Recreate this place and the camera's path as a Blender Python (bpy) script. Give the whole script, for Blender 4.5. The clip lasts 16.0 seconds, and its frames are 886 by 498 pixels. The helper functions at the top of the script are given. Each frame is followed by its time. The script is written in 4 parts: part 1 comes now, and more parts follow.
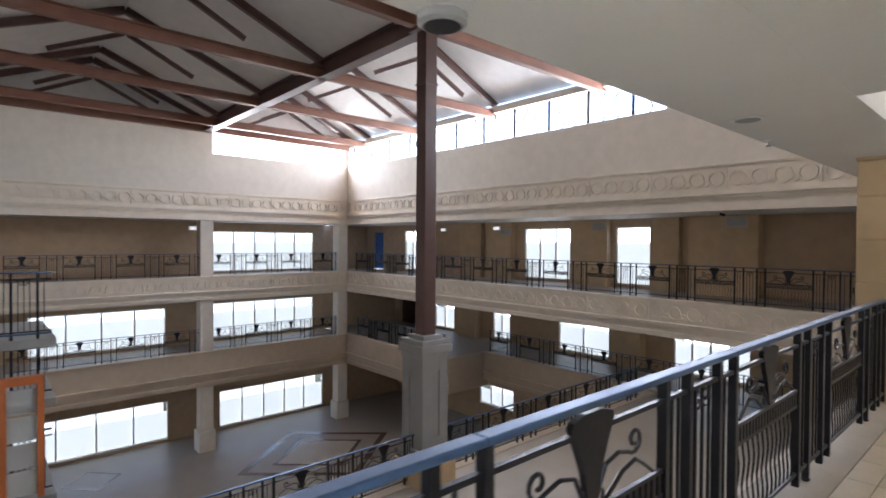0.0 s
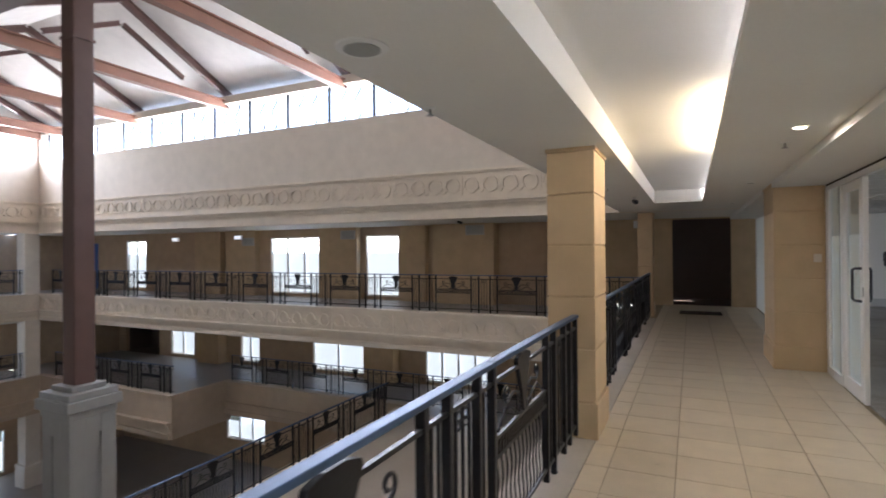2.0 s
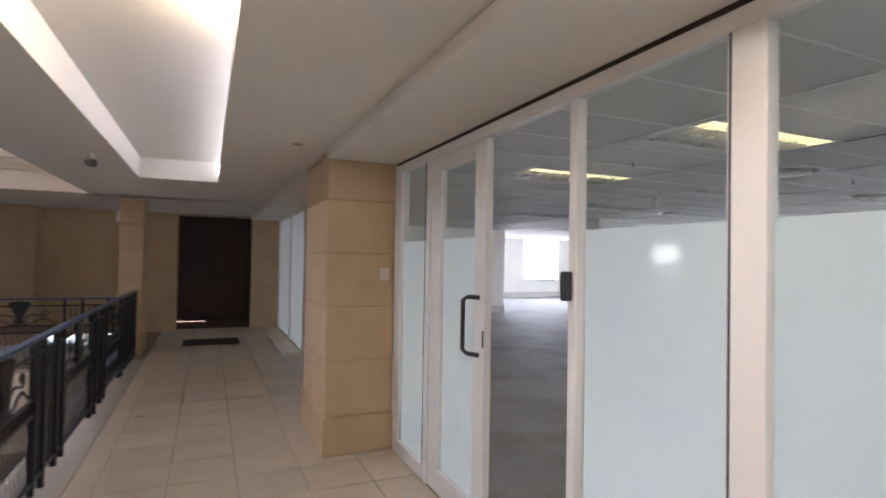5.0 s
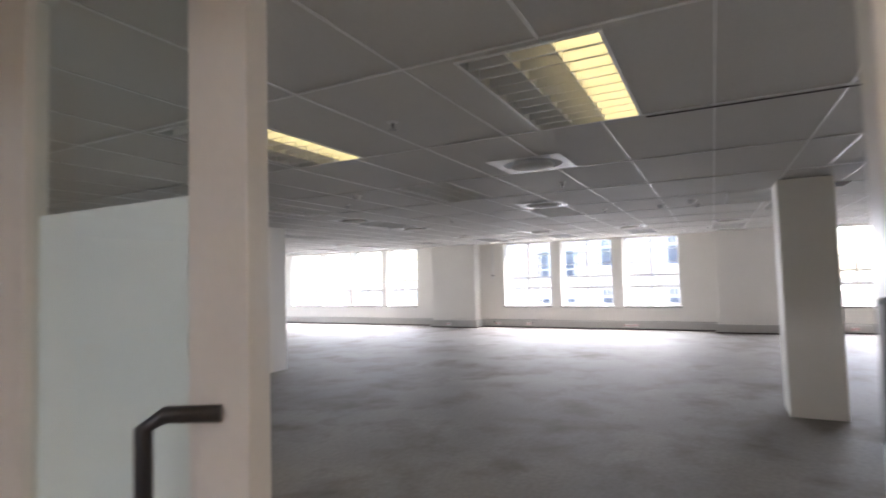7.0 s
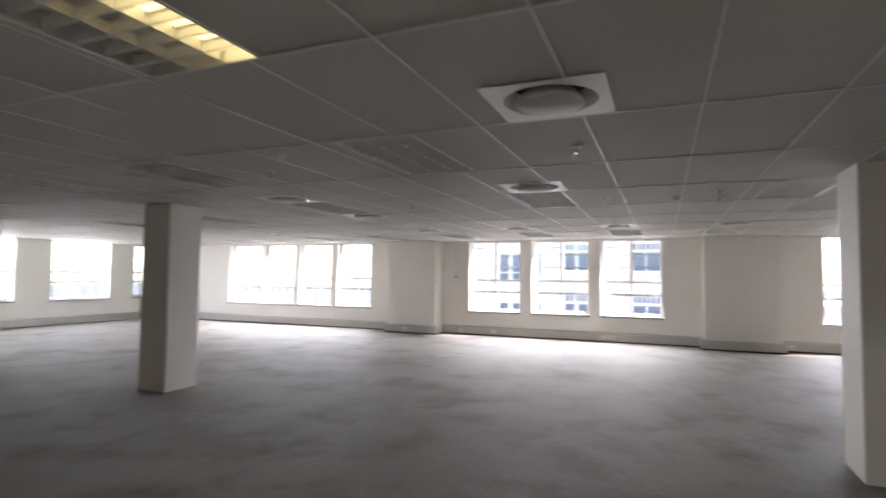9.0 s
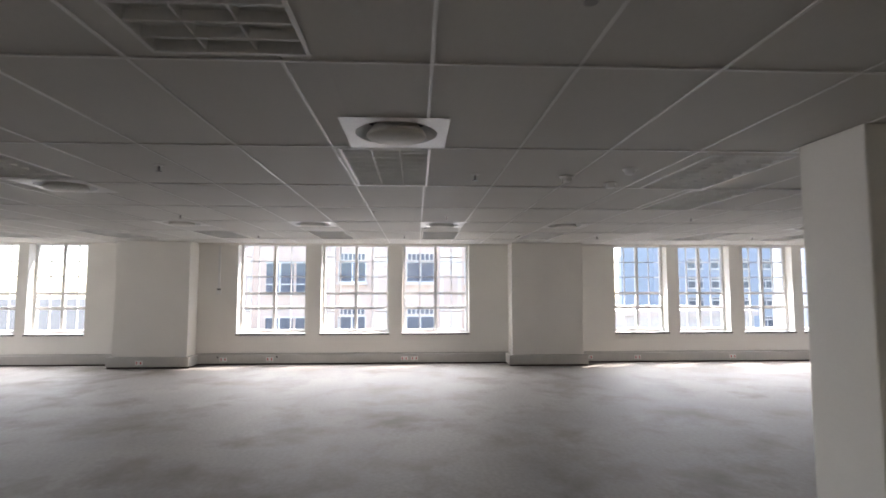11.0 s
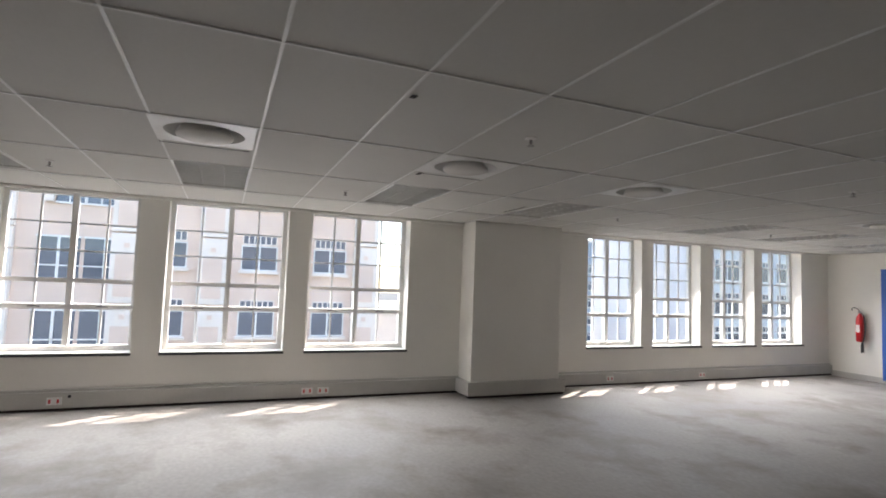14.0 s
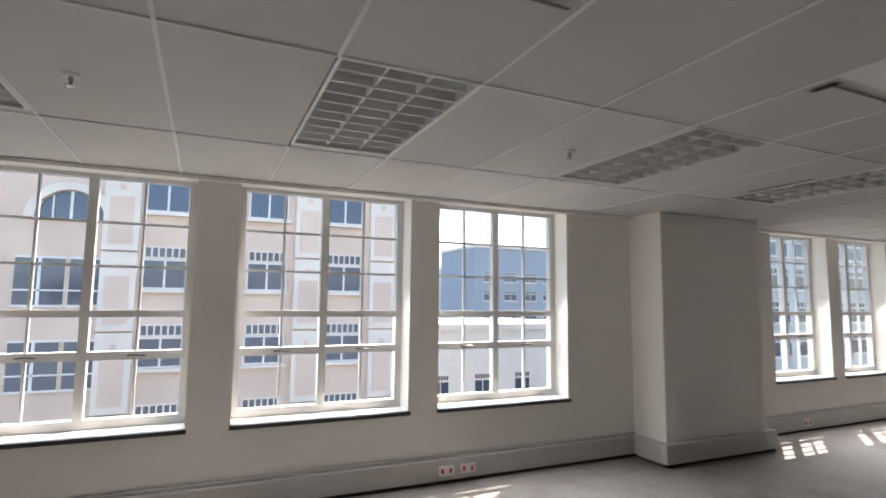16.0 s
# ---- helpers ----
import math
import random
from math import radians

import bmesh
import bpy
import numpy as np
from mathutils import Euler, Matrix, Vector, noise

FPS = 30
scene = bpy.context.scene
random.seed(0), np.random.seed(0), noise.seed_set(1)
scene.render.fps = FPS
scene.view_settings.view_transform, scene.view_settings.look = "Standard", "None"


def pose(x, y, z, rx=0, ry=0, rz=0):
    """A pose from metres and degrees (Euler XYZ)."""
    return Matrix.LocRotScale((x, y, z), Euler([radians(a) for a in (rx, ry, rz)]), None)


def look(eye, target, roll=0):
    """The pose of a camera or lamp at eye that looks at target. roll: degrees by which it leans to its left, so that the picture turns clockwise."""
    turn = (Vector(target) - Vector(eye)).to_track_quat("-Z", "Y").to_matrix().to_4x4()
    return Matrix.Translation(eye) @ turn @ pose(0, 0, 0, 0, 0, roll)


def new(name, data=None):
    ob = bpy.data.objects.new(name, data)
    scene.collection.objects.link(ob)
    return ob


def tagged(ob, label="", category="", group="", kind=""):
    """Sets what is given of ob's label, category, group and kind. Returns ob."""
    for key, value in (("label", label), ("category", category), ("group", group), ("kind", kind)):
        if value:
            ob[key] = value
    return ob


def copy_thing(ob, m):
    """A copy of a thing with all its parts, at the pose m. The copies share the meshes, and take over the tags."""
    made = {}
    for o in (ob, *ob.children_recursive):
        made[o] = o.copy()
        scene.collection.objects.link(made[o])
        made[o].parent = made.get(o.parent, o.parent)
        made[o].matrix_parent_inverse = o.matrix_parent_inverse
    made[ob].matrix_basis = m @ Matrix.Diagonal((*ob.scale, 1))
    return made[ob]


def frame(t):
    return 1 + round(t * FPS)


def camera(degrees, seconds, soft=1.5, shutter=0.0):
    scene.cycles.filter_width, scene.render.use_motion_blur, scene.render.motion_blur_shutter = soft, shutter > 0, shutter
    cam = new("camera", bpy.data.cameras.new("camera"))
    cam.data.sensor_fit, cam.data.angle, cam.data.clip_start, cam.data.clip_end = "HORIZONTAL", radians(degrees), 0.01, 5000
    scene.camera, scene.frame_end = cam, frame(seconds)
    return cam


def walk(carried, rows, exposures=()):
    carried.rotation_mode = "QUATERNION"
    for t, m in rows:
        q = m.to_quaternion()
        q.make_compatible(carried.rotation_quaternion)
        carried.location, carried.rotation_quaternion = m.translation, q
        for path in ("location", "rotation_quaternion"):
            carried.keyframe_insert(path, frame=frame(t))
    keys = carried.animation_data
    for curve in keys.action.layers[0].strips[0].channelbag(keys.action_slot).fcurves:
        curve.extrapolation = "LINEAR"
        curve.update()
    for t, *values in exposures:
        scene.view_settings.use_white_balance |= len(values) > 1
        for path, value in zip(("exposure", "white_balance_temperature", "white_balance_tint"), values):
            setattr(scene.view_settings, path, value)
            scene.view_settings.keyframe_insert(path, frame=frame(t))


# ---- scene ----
cam = camera(79.89, 16.0, soft=1.7, shutter=0.4)
# t, x, y, z, yaw, pitch, roll
PATH = [
    (0.0, -0.164, -0.510, 1.517, 48.556, -0.844, -0.382),
    (0.5, -0.178, -0.020, 1.524, 45.985, -0.707, -0.328),
    (1.0, -0.271, 0.485, 1.526, 39.471, -0.223, -0.327),
    (1.5, -0.291, 1.032, 1.524, 29.262, -0.021, 0.353),
    (2.0, -0.285, 1.598, 1.522, 25.146, 0.220, 0.456),
    (2.5, -0.305, 2.187, 1.539, 19.555, 1.018, 0.174),
    (3.0, -0.231, 2.800, 1.543, 14.146, 2.513, 0.087),
    (3.5, -0.225, 3.437, 1.519, 2.281, 2.434, -1.320),
    (6.0, 0.004, 6.480, 1.539, -40.015, -0.162, 0.800),
    (6.5, 0.353, 6.944, 1.521, -51.162, 1.328, 1.649),
    (7.0, 0.648, 7.298, 1.515, -62.932, 2.932, 1.583),
    (7.5, 0.969, 7.554, 1.547, -72.229, 3.502, 1.142),
    (8.0, 1.324, 7.690, 1.531, -66.416, 4.765, 0.606),
    (8.5, 1.690, 7.865, 1.514, -59.878, 4.478, -0.161),
    (9.0, 2.153, 8.051, 1.514, -67.490, 2.861, -0.596),
    (9.5, 2.663, 8.190, 1.506, -80.838, 4.088, 0.297),
    (10.0, 3.172, 8.483, 1.501, -87.567, 4.286, -0.434),
    (12.5, 6.253, 9.802, 1.518, -100.390, 5.070, 1.151),
    (13.0, 6.889, 9.956, 1.500, -105.335, 5.253, -0.108),
    (13.5, 7.529, 10.150, 1.495, -108.787, 3.929, -0.630),
    (14.0, 8.162, 10.407, 1.505, -112.518, 3.891, -2.132),
    (14.5, 8.854, 10.639, 1.493, -113.229, 5.047, -2.383),
    (15.0, 9.533, 10.874, 1.540, -113.378, 5.873, -2.270),
    (15.5, 10.233, 11.032, 1.511, -113.744, 5.638, -0.949),
    (16.0, 10.912, 11.255, 1.521, -114.159, 5.535, -0.615),
]
walk(cam, [(t, pose(x, y, z, 90 + pitch, roll, yaw)) for t, x, y, z, yaw, pitch, roll in PATH],
     exposures=[(0.0, 3.42, 5950, 15), (3.7, 3.65, 5950, 18), (5.8, 3.95, 5950, 24), (6.5, 3.75, 6050, 22), (7.0, 3.3, 6400, 21), (7.4, 3.0, 6600, 20), (8.0, 2.9, 6600, 20),
                (9.0, 2.95, 6650, 20), (10.0, 2.78, 6700, 20), (12.5, 2.48, 6750, 17), (13.0, 2.40, 6750, 17), (13.5, 2.22, 6800, 17), (15.0, 2.12, 6800, 17), (16.0, 1.88, 6850, 17)])

# ---- world and sun ----
world = bpy.data.worlds.new("sky")
scene.world = world
world.use_nodes = True
wn = world.node_tree.nodes
sky = wn.new("ShaderNodeTexSky")
sky.sky_type = "NISHITA"
sky.sun_disc = False
sky.sun_elevation = radians(54)
sky.sun_rotation = radians(144)
world.node_tree.links.new(sky.outputs["Color"], wn["Background"].inputs["Color"])
wn["Background"].inputs["Strength"].default_value = 0.15
sun = new("sun", bpy.data.lights.new("sun", "SUN"))
sun.data.energy, sun.data.angle, sun.data.color = 4.0, radians(0.5), (1.0, 0.95, 0.87)
sun.matrix_world = look((20, -13.8, 24), (10, 0, 0))


def area(name, place, target, w, h, watts, colour=(1, 1, 1)):
    d = bpy.data.lights.new(name, "AREA")
    d.shape, d.size, d.size_y, d.energy, d.color = "RECTANGLE", w, h, watts, colour
    ob = new(name, d)
    ob.matrix_world = look(place, target)
    return ob


# ---- plan ----
GX = 1.23                     # glass front between corridor and office
CEIL = 2.36                   # corridor ceiling
OC = 2.41                     # office ceiling
EDGE = -1.35                  # edge of the gallery floor
FY, BY = 14.1, 16.9           # far gallery edge and its back wall
LX, LBX = -24.3, -26.7        # left gallery edge and its back wall
L2, L1 = -3.4, -7.8           # lower floors
WX, WO = 15.13, 15.43         # office window wall, inner and outer face
SOUTH, NORTH = -0.95, 24.0    # office end walls

# ---- area lamps in the blown-out openings ----
DAY = (0.93, 0.97, 1.0)
ATRIUM = (1.0, 0.98, 0.95)
area("clerestory_daylight", (-12.5, FY + 0.42, 5.85), (-12.5, 0, 4.6), 22.5, 0.95, 160, ATRIUM)
area("clerestory_daylight", (LX - 0.42, 10.6, 5.85), (0, 10.6, 4.6), 6.2, 0.95, 54, ATRIUM)
area("window_daylight", (12.6, NORTH + 0.34, 1.5), (12.6, 0, 1.0), 1.55, 1.7, 14, DAY)
area("window_daylight", (10.0, NORTH + 0.34, 1.5), (10.0, 0, 1.0), 1.55, 1.7, 14, DAY)

for y0, y1 in ((19.54, 20.78), (18.25, 19.43), (16.95, 18.09), (15.63, 16.75), (11.34, 12.69), (9.67, 11.04), (8.04, 9.40),
               (3.90, 5.01), (2.56, 3.65), (1.19, 2.26), (-0.14, 0.98)):
    area("window_daylight", (WX + 0.12, (y0 + y1) / 2, 1.5), (WX - 4.5, (y0 + y1) / 2, -2.9), y1 - y0 - 0.05, 1.7, 9.0, DAY).data.spread = radians(122)

# ---- materials ----


def material(name, colour, rough=0.6, metal=0.0, vary=0.08, scale=3.0, bump=0.05, fine=60.0, random_piece=0.0, stain=None, island=False):
    m = bpy.data.materials.new(name)
    m.use_nodes = True
    nt = m.node_tree
    n, l = nt.nodes, nt.links
    b = n["Principled BSDF"]
    b.inputs["Roughness"].default_value, b.inputs["Metallic"].default_value = rough, metal
    co = n.new("ShaderNodeTexCoord")
    geo = n.new("ShaderNodeNewGeometry")
    big = n.new("ShaderNodeTexNoise")
    big.inputs["Scale"].default_value, big.inputs["Detail"].default_value = scale, 6
    l.new(geo.outputs["Position"], big.inputs["Vector"])
    small = n.new("ShaderNodeTexNoise")
    small.inputs["Scale"].default_value, small.inputs["Detail"].default_value = fine, 4
    l.new(geo.outputs["Position"], small.inputs["Vector"])
    rng = n.new("ShaderNodeMapRange")
    rng.inputs["From Min"].default_value, rng.inputs["From Max"].default_value = 0.3, 0.7
    rng.inputs["To Min"].default_value, rng.inputs["To Max"].default_value = 1 - vary, 1 + vary
    l.new(big.outputs["Fac"], rng.inputs["Value"])
    rng2 = n.new("ShaderNodeMapRange")
    rng2.inputs["From Min"].default_value, rng2.inputs["From Max"].default_value = 0.3, 0.7
    rng2.inputs["To Min"].default_value, rng2.inputs["To Max"].default_value = 1 - vary * 0.5, 1 + vary * 0.5
    l.new(small.outputs["Fac"], rng2.inputs["Value"])
    mul = n.new("ShaderNodeMath")
    mul.operation = "MULTIPLY"
    l.new(rng.outputs[0], mul.inputs[0])
    l.new(rng2.outputs[0], mul.inputs[1])
    value = mul.outputs[0]
    if random_piece:
        src = geo.outputs["Random Per Island"] if island else n.new("ShaderNodeObjectInfo").outputs["Random"]
        r3 = n.new("ShaderNodeMapRange")
        r3.inputs["To Min"].default_value, r3.inputs["To Max"].default_value = 1 - random_piece, 1 + random_piece
        l.new(src, r3.inputs["Value"])
        m3 = n.new("ShaderNodeMath")
        m3.operation = "MULTIPLY"
        l.new(value, m3.inputs[0])
        l.new(r3.outputs[0], m3.inputs[1])
        value = m3.outputs[0]
    vm = n.new("ShaderNodeVectorMath")
    vm.operation = "SCALE"
    vm.inputs[0].default_value = colour
    l.new(value, vm.inputs["Scale"])
    result = vm.outputs[0]
    if stain:
        (sc, lo, hi, dark) = stain
        st = n.new("ShaderNodeTexNoise")
        st.inputs["Scale"].default_value, st.inputs["Detail"].default_value, st.inputs["Roughness"].default_value = sc, 8, 0.62
        st.inputs["Distortion"].default_value = 0.15
        l.new(geo.outputs["Position"], st.inputs["Vector"])
        sr = n.new("ShaderNodeMapRange")
        sr.inputs["From Min"].default_value, sr.inputs["From Max"].default_value = lo, hi
        l.new(st.outputs["Fac"], sr.inputs["Value"])
        mx = n.new("ShaderNodeMix")
        mx.data_type = "RGBA"
        l.new(sr.outputs[0], mx.inputs["Factor"])
        l.new(result, mx.inputs["A"])
        mx.inputs["B"].default_value = (*dark, 1)
        result = mx.outputs["Result"]
    l.new(result, b.inputs["Base Color"])
    rr = n.new("ShaderNodeMapRange")
    rr.inputs["To Min"].default_value, rr.inputs["To Max"].default_value = max(0.02, rough - 0.1), min(1, rough + 0.1)
    l.new(big.outputs["Fac"], rr.inputs["Value"])
    l.new(rr.outputs[0], b.inputs["Roughness"])
    if bump:
        bp = n.new("ShaderNodeBump")
        bp.inputs["Strength"].default_value, bp.inputs["Distance"].default_value = bump, 0.02
        l.new(small.outputs["Fac"], bp.inputs["Height"])
        l.new(bp.outputs[0], b.inputs["Normal"])
    return m


def glow(name, colour, strength):
    m = bpy.data.materials.new(name)
    m.use_nodes = True
    b = m.node_tree.nodes["Principled BSDF"]
    b.inputs["Base Color"].default_value = (*colour, 1)
    b.inputs["Emission Color"].default_value = (*colour, 1)
    b.inputs["Emission Strength"].default_value = strength
    return m


def sheen(n, l, base=0.025, top=0.45):
    """Weak mirror face-on, stronger at a glancing angle, alike from both sides."""
    lw, pw, ml = n.new("ShaderNodeLayerWeight"), n.new("ShaderNodeMath"), n.new("ShaderNodeMath")
    lw.inputs["Blend"].default_value = 0.5
    pw.operation, ml.operation = "POWER", "MULTIPLY_ADD"
    pw.inputs[1].default_value = 4.0
    l.new(lw.outputs["Facing"], pw.inputs[0])
    l.new(pw.outputs[0], ml.inputs[0])
    ml.inputs[1].default_value, ml.inputs[2].default_value = top, base
    return ml.outputs[0]


def glass(name, tint=(0.95, 0.98, 0.97), gloss=0.08):
    """Thin clear pane: straight view through it with a weak mirror on top."""
    m = bpy.data.materials.new(name)
    m.use_nodes = True
    n, l = m.node_tree.nodes, m.node_tree.links
    n.remove(n["Principled BSDF"])
    tr, gl, mx = n.new("ShaderNodeBsdfTransparent"), n.new("ShaderNodeBsdfGlossy"), n.new("ShaderNodeMixShader")
    tr.inputs["Color"].default_value = (*tint, 1)
    gl.inputs["Roughness"].default_value = 0.02
    l.new(sheen(n, l), mx.inputs[0])
    l.new(tr.outputs[0], mx.inputs[1])
    l.new(gl.outputs[0], mx.inputs[2])
    l.new(mx.outputs[0], n["Material Output"].inputs[0])
    return m


def frosted(name, colour=(0.86, 0.875, 0.85)):
    m = bpy.data.materials.new(name)
    m.use_nodes = True
    n, l = m.node_tree.nodes, m.node_tree.links
    n.remove(n["Principled BSDF"])
    tl, df, gl = n.new("ShaderNodeBsdfTranslucent"), n.new("ShaderNodeBsdfDiffuse"), n.new("ShaderNodeBsdfGlossy")
    for s in (tl, df):
        s.inputs["Color"].default_value = (*colour, 1)
    gl.inputs["Roughness"].default_value = 0.08
    m1, m2 = n.new("ShaderNodeMixShader"), n.new("ShaderNodeMixShader")
    m1.inputs[0].default_value = 0.2
    l.new(tl.outputs[0], m1.inputs[1])
    l.new(df.outputs[0], m1.inputs[2])
    l.new(sheen(n, l, 0.02, 0.3), m2.inputs[0])
    l.new(m1.outputs[0], m2.inputs[1])
    l.new(gl.outputs[0], m2.inputs[2])
    l.new(m2.outputs[0], n["Material Output"].inputs[0])
    return m


CREAM = material("cream_plaster", (0.68, 0.62, 0.54), 0.75, vary=0.05)
WHITE = material("white_paint", (0.84, 0.82, 0.77), 0.6, vary=0.03, scale=1.2, bump=0.03)
CEILW = material("ceiling_paint", (0.72, 0.70, 0.66), 0.8, vary=0.03, scale=1.0)
TAN = material("tan_textured_paint", (0.56, 0.41, 0.25), 0.8, vary=0.08, bump=0.12, fine=140)
BROWN = material("brown_wall_paint", (0.50, 0.36, 0.235), 0.8, vary=0.08)
TILE = material("beige_floor_tile", (0.57, 0.49, 0.38), 0.32, vary=0.07, scale=5, bump=0.02, random_piece=0.06)
GROUT = material("dark_grout", (0.33, 0.27, 0.19), 0.9)
SCREED = material("grey_kerb_screed", (0.42, 0.38, 0.33), 0.7)
CONCRETE = material("bare_screed_floor", (0.27, 0.252, 0.233), 0.7, vary=0.2, scale=0.7, bump=0.10, fine=25,
                    stain=(1.1, 0.48, 0.70, (0.15, 0.128, 0.108)))
BOARD = material("ceiling_board", (0.61, 0.60, 0.57), 0.8, vary=0.04, scale=0.8, bump=0.03, random_piece=0.03, island=True)
TBAR = material("white_ceiling_bar", (0.78, 0.78, 0.76), 0.4, bump=0)
IRON = material("black_wrought_iron", (0.018, 0.018, 0.022), 0.32, metal=0.6, vary=0.2, bump=0.05)
# The rail's bluish reflected sheen is put into its base colour.
HAND = material("dark_handrail_blue_sheen", (0.06, 0.105, 0.20), 0.36, metal=0.55, vary=0.1, bump=0.0)
ALU = material("white_coated_aluminium", (0.74, 0.73, 0.71), 0.35, vary=0.03, bump=0)
STEEL = material("brushed_steel", (0.35, 0.34, 0.33), 0.3, metal=0.9, bump=0.02)
BLACK = material("black_plastic", (0.02, 0.02, 0.024), 0.4, bump=0)
GREYPAINT = material("grey_panel_paint", (0.31, 0.31, 0.30), 0.6, vary=0.05)
RUST = material("red_oxide_steel", (0.25, 0.12, 0.08), 0.5, vary=0.12, scale=2)
POSTC = material("brown_painted_steel_post", (0.13, 0.075, 0.065), 0.4, vary=0.1)
ROOFW = material("white_roof_lining", (0.80, 0.78, 0.75), 0.7, vary=0.04)
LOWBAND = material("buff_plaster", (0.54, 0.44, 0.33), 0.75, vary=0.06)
FRIEZE = material("pale_moulded_plaster", (0.74, 0.66, 0.55), 0.7, vary=0.06)
STONEF = material("polished_stone_floor", (0.29, 0.25, 0.21), 0.42, vary=0.1, scale=1.0, bump=0.01)
STONEL = material("pale_stone_inlay", (0.42, 0.37, 0.31), 0.42, vary=0.08, scale=1.0, bump=0.01)
STONED = material("brown_stone_inlay", (0.15, 0.10, 0.075), 0.25, vary=0.1, scale=1.0, bump=0.01)
# Dark brown that carries the shade of unlit rooms in its colour.
UNLIT = material("lobby_shade_brown", (0.12, 0.085, 0.065), 0.8)
DARK = material("dark_unlit_lining", (0.03, 0.022, 0.018), 0.8)
SKIRT = material("grey_cable_trunking", (0.52, 0.51, 0.48), 0.5, vary=0.06)
SLATE = material("black_slate_sill", (0.03, 0.03, 0.032), 0.35)
RED = material("red_enamel", (0.55, 0.02, 0.025), 0.3, bump=0)
BLUE = material("blue_door_paint", (0.03, 0.12, 0.45), 0.45, bump=0)
ORANGE = material("orange_painted_steel", (0.55, 0.16, 0.04), 0.45)
LOUVRE = material("satin_louvre_blade", (0.80, 0.80, 0.78), 0.4, metal=0.25, vary=0.05, bump=0)
FACADE = material("pink_stone_facade", (0.70, 0.55, 0.46), 0.8, vary=0.1, scale=0.6)
FACADEP = material("pale_stone_pilaster", (0.78, 0.70, 0.63), 0.8, vary=0.08, scale=0.6)
FARWIN = material("dark_blue_window_glass", (0.085, 0.105, 0.145), 0.08, metal=0.35, bump=0)
FARGREY = material("grey_tower_cladding", (0.30, 0.34, 0.40), 0.6)
FARPALE = material("pale_blue_cladding", (0.56, 0.58, 0.60), 0.5)
PALEB = material("pale_render_wall", (0.76, 0.73, 0.68), 0.8)
ASPHALT = material("asphalt", (0.05, 0.05, 0.052), 0.9, vary=0.2)
CLEAR = glass("clear_glass")
FROST = frosted("frosted_film")
# Emission in place of daylight behind shop windows; also the emergency light lenses.
BACKLIT = glow("pale_backdrop_glow", (0.97, 0.98, 1.0), 0.08)
TUBE = glow("yellow_fluorescent_tube", (1.0, 0.86, 0.40), 0.28)
DOWN = glow("warm_downlight_lens", (1.0, 0.86, 0.62), 1.6)
COVE = glow("warm_cove_tube", (1.0, 0.80, 0.48), 1.8)

# ---- mesh helpers ----


def box(bm, x0, y0, z0, x1, y1, z1, bevel=0.0):
    vs = [bm.verts.new((x, y, z)) for z in (z0, z1) for y in (y0, y1) for x in (x0, x1)]
    fs = [bm.faces.new([vs[i] for i in f]) for f in ((0, 2, 3, 1), (4, 5, 7, 6), (0, 1, 5, 4), (2, 6, 7, 3), (0, 4, 6, 2), (1, 3, 7, 5))]
    if bevel:
        es = {e for f in fs for e in f.edges}
        bmesh.ops.bevel(bm, geom=list(es), offset=bevel, segments=2, affect="EDGES", profile=0.5)
    return bm


def boxes(*rows, bevel=0.0):
    bm = bmesh.new()
    for r in rows:
        box(bm, *r, bevel=bevel)
    return bm


def tube(bm, pts, r, n=6):
    pts = [Vector(p) for p in pts]
    rings = []
    for i, p in enumerate(pts):
        d = (pts[min(i + 1, len(pts) - 1)] - pts[max(i - 1, 0)]).normalized()
        a = d.orthogonal() if abs(d.y) > 0.9 else d.cross(Vector((0, 1, 0))).normalized()
        a.normalize()
        b = d.cross(a)
        rings.append([bm.verts.new(p + r * (a * math.cos(2 * math.pi * k / n) + b * math.sin(2 * math.pi * k / n))) for k in range(n)])
    for u, v in zip(rings, rings[1:]):
        for k in range(n):
            bm.faces.new((u[k], u[(k + 1) % n], v[(k + 1) % n], v[k]))
    bm.faces.new(rings[0][::-1])
    bm.faces.new(rings[-1])
    return bm


def lathe(bm, profile, n=24, at=(0, 0, 0)):
    rings = [[bm.verts.new((at[0] + r * math.cos(2 * math.pi * k / n), at[1] + r * math.sin(2 * math.pi * k / n), at[2] + z)) for k in range(n)] for r, z in profile]
    for u, v in zip(rings, rings[1:]):
        for k in range(n):
            bm.faces.new((u[k], u[(k + 1) % n], v[(k + 1) % n], v[k]))
    bm.faces.new(rings[0][::-1])
    bm.faces.new(rings[-1])
    return bm


def mesh_of(name, bm, mat, smooth=False):
    bmesh.ops.recalc_face_normals(bm, faces=bm.faces)
    me = bpy.data.meshes.new(name)
    bm.to_mesh(me)
    bm.free()
    me.materials.append(mat)
    if smooth:
        me.polygons.foreach_set("use_smooth", [True] * len(me.polygons))
    return me


def part(name, bm, mat, parent, label="", smooth=False):
    ob = new(name, mesh_of(name, bm, mat, smooth))
    ob.parent = parent
    return tagged(ob, label)


def piece(name, me, parent, place):
    ob = new(name, me)
    ob.parent = parent
    ob.location = place
    return ob


def thing(name, label, category, group="", place=(0, 0, 0)):
    ob = new(name)
    ob.location = place
    ob.empty_display_size = 0.1
    return tagged(ob, label, category, group)


def film(y0, z0, y1, z1):
    """A sheet of film stuck on the inner face of the glass."""
    bm = bmesh.new()
    bm.faces.new([bm.verts.new((GX + 0.0055, y, z)) for y, z in ((y0, z0), (y1, z0), (y1, z1), (y0, z1))])
    return bm


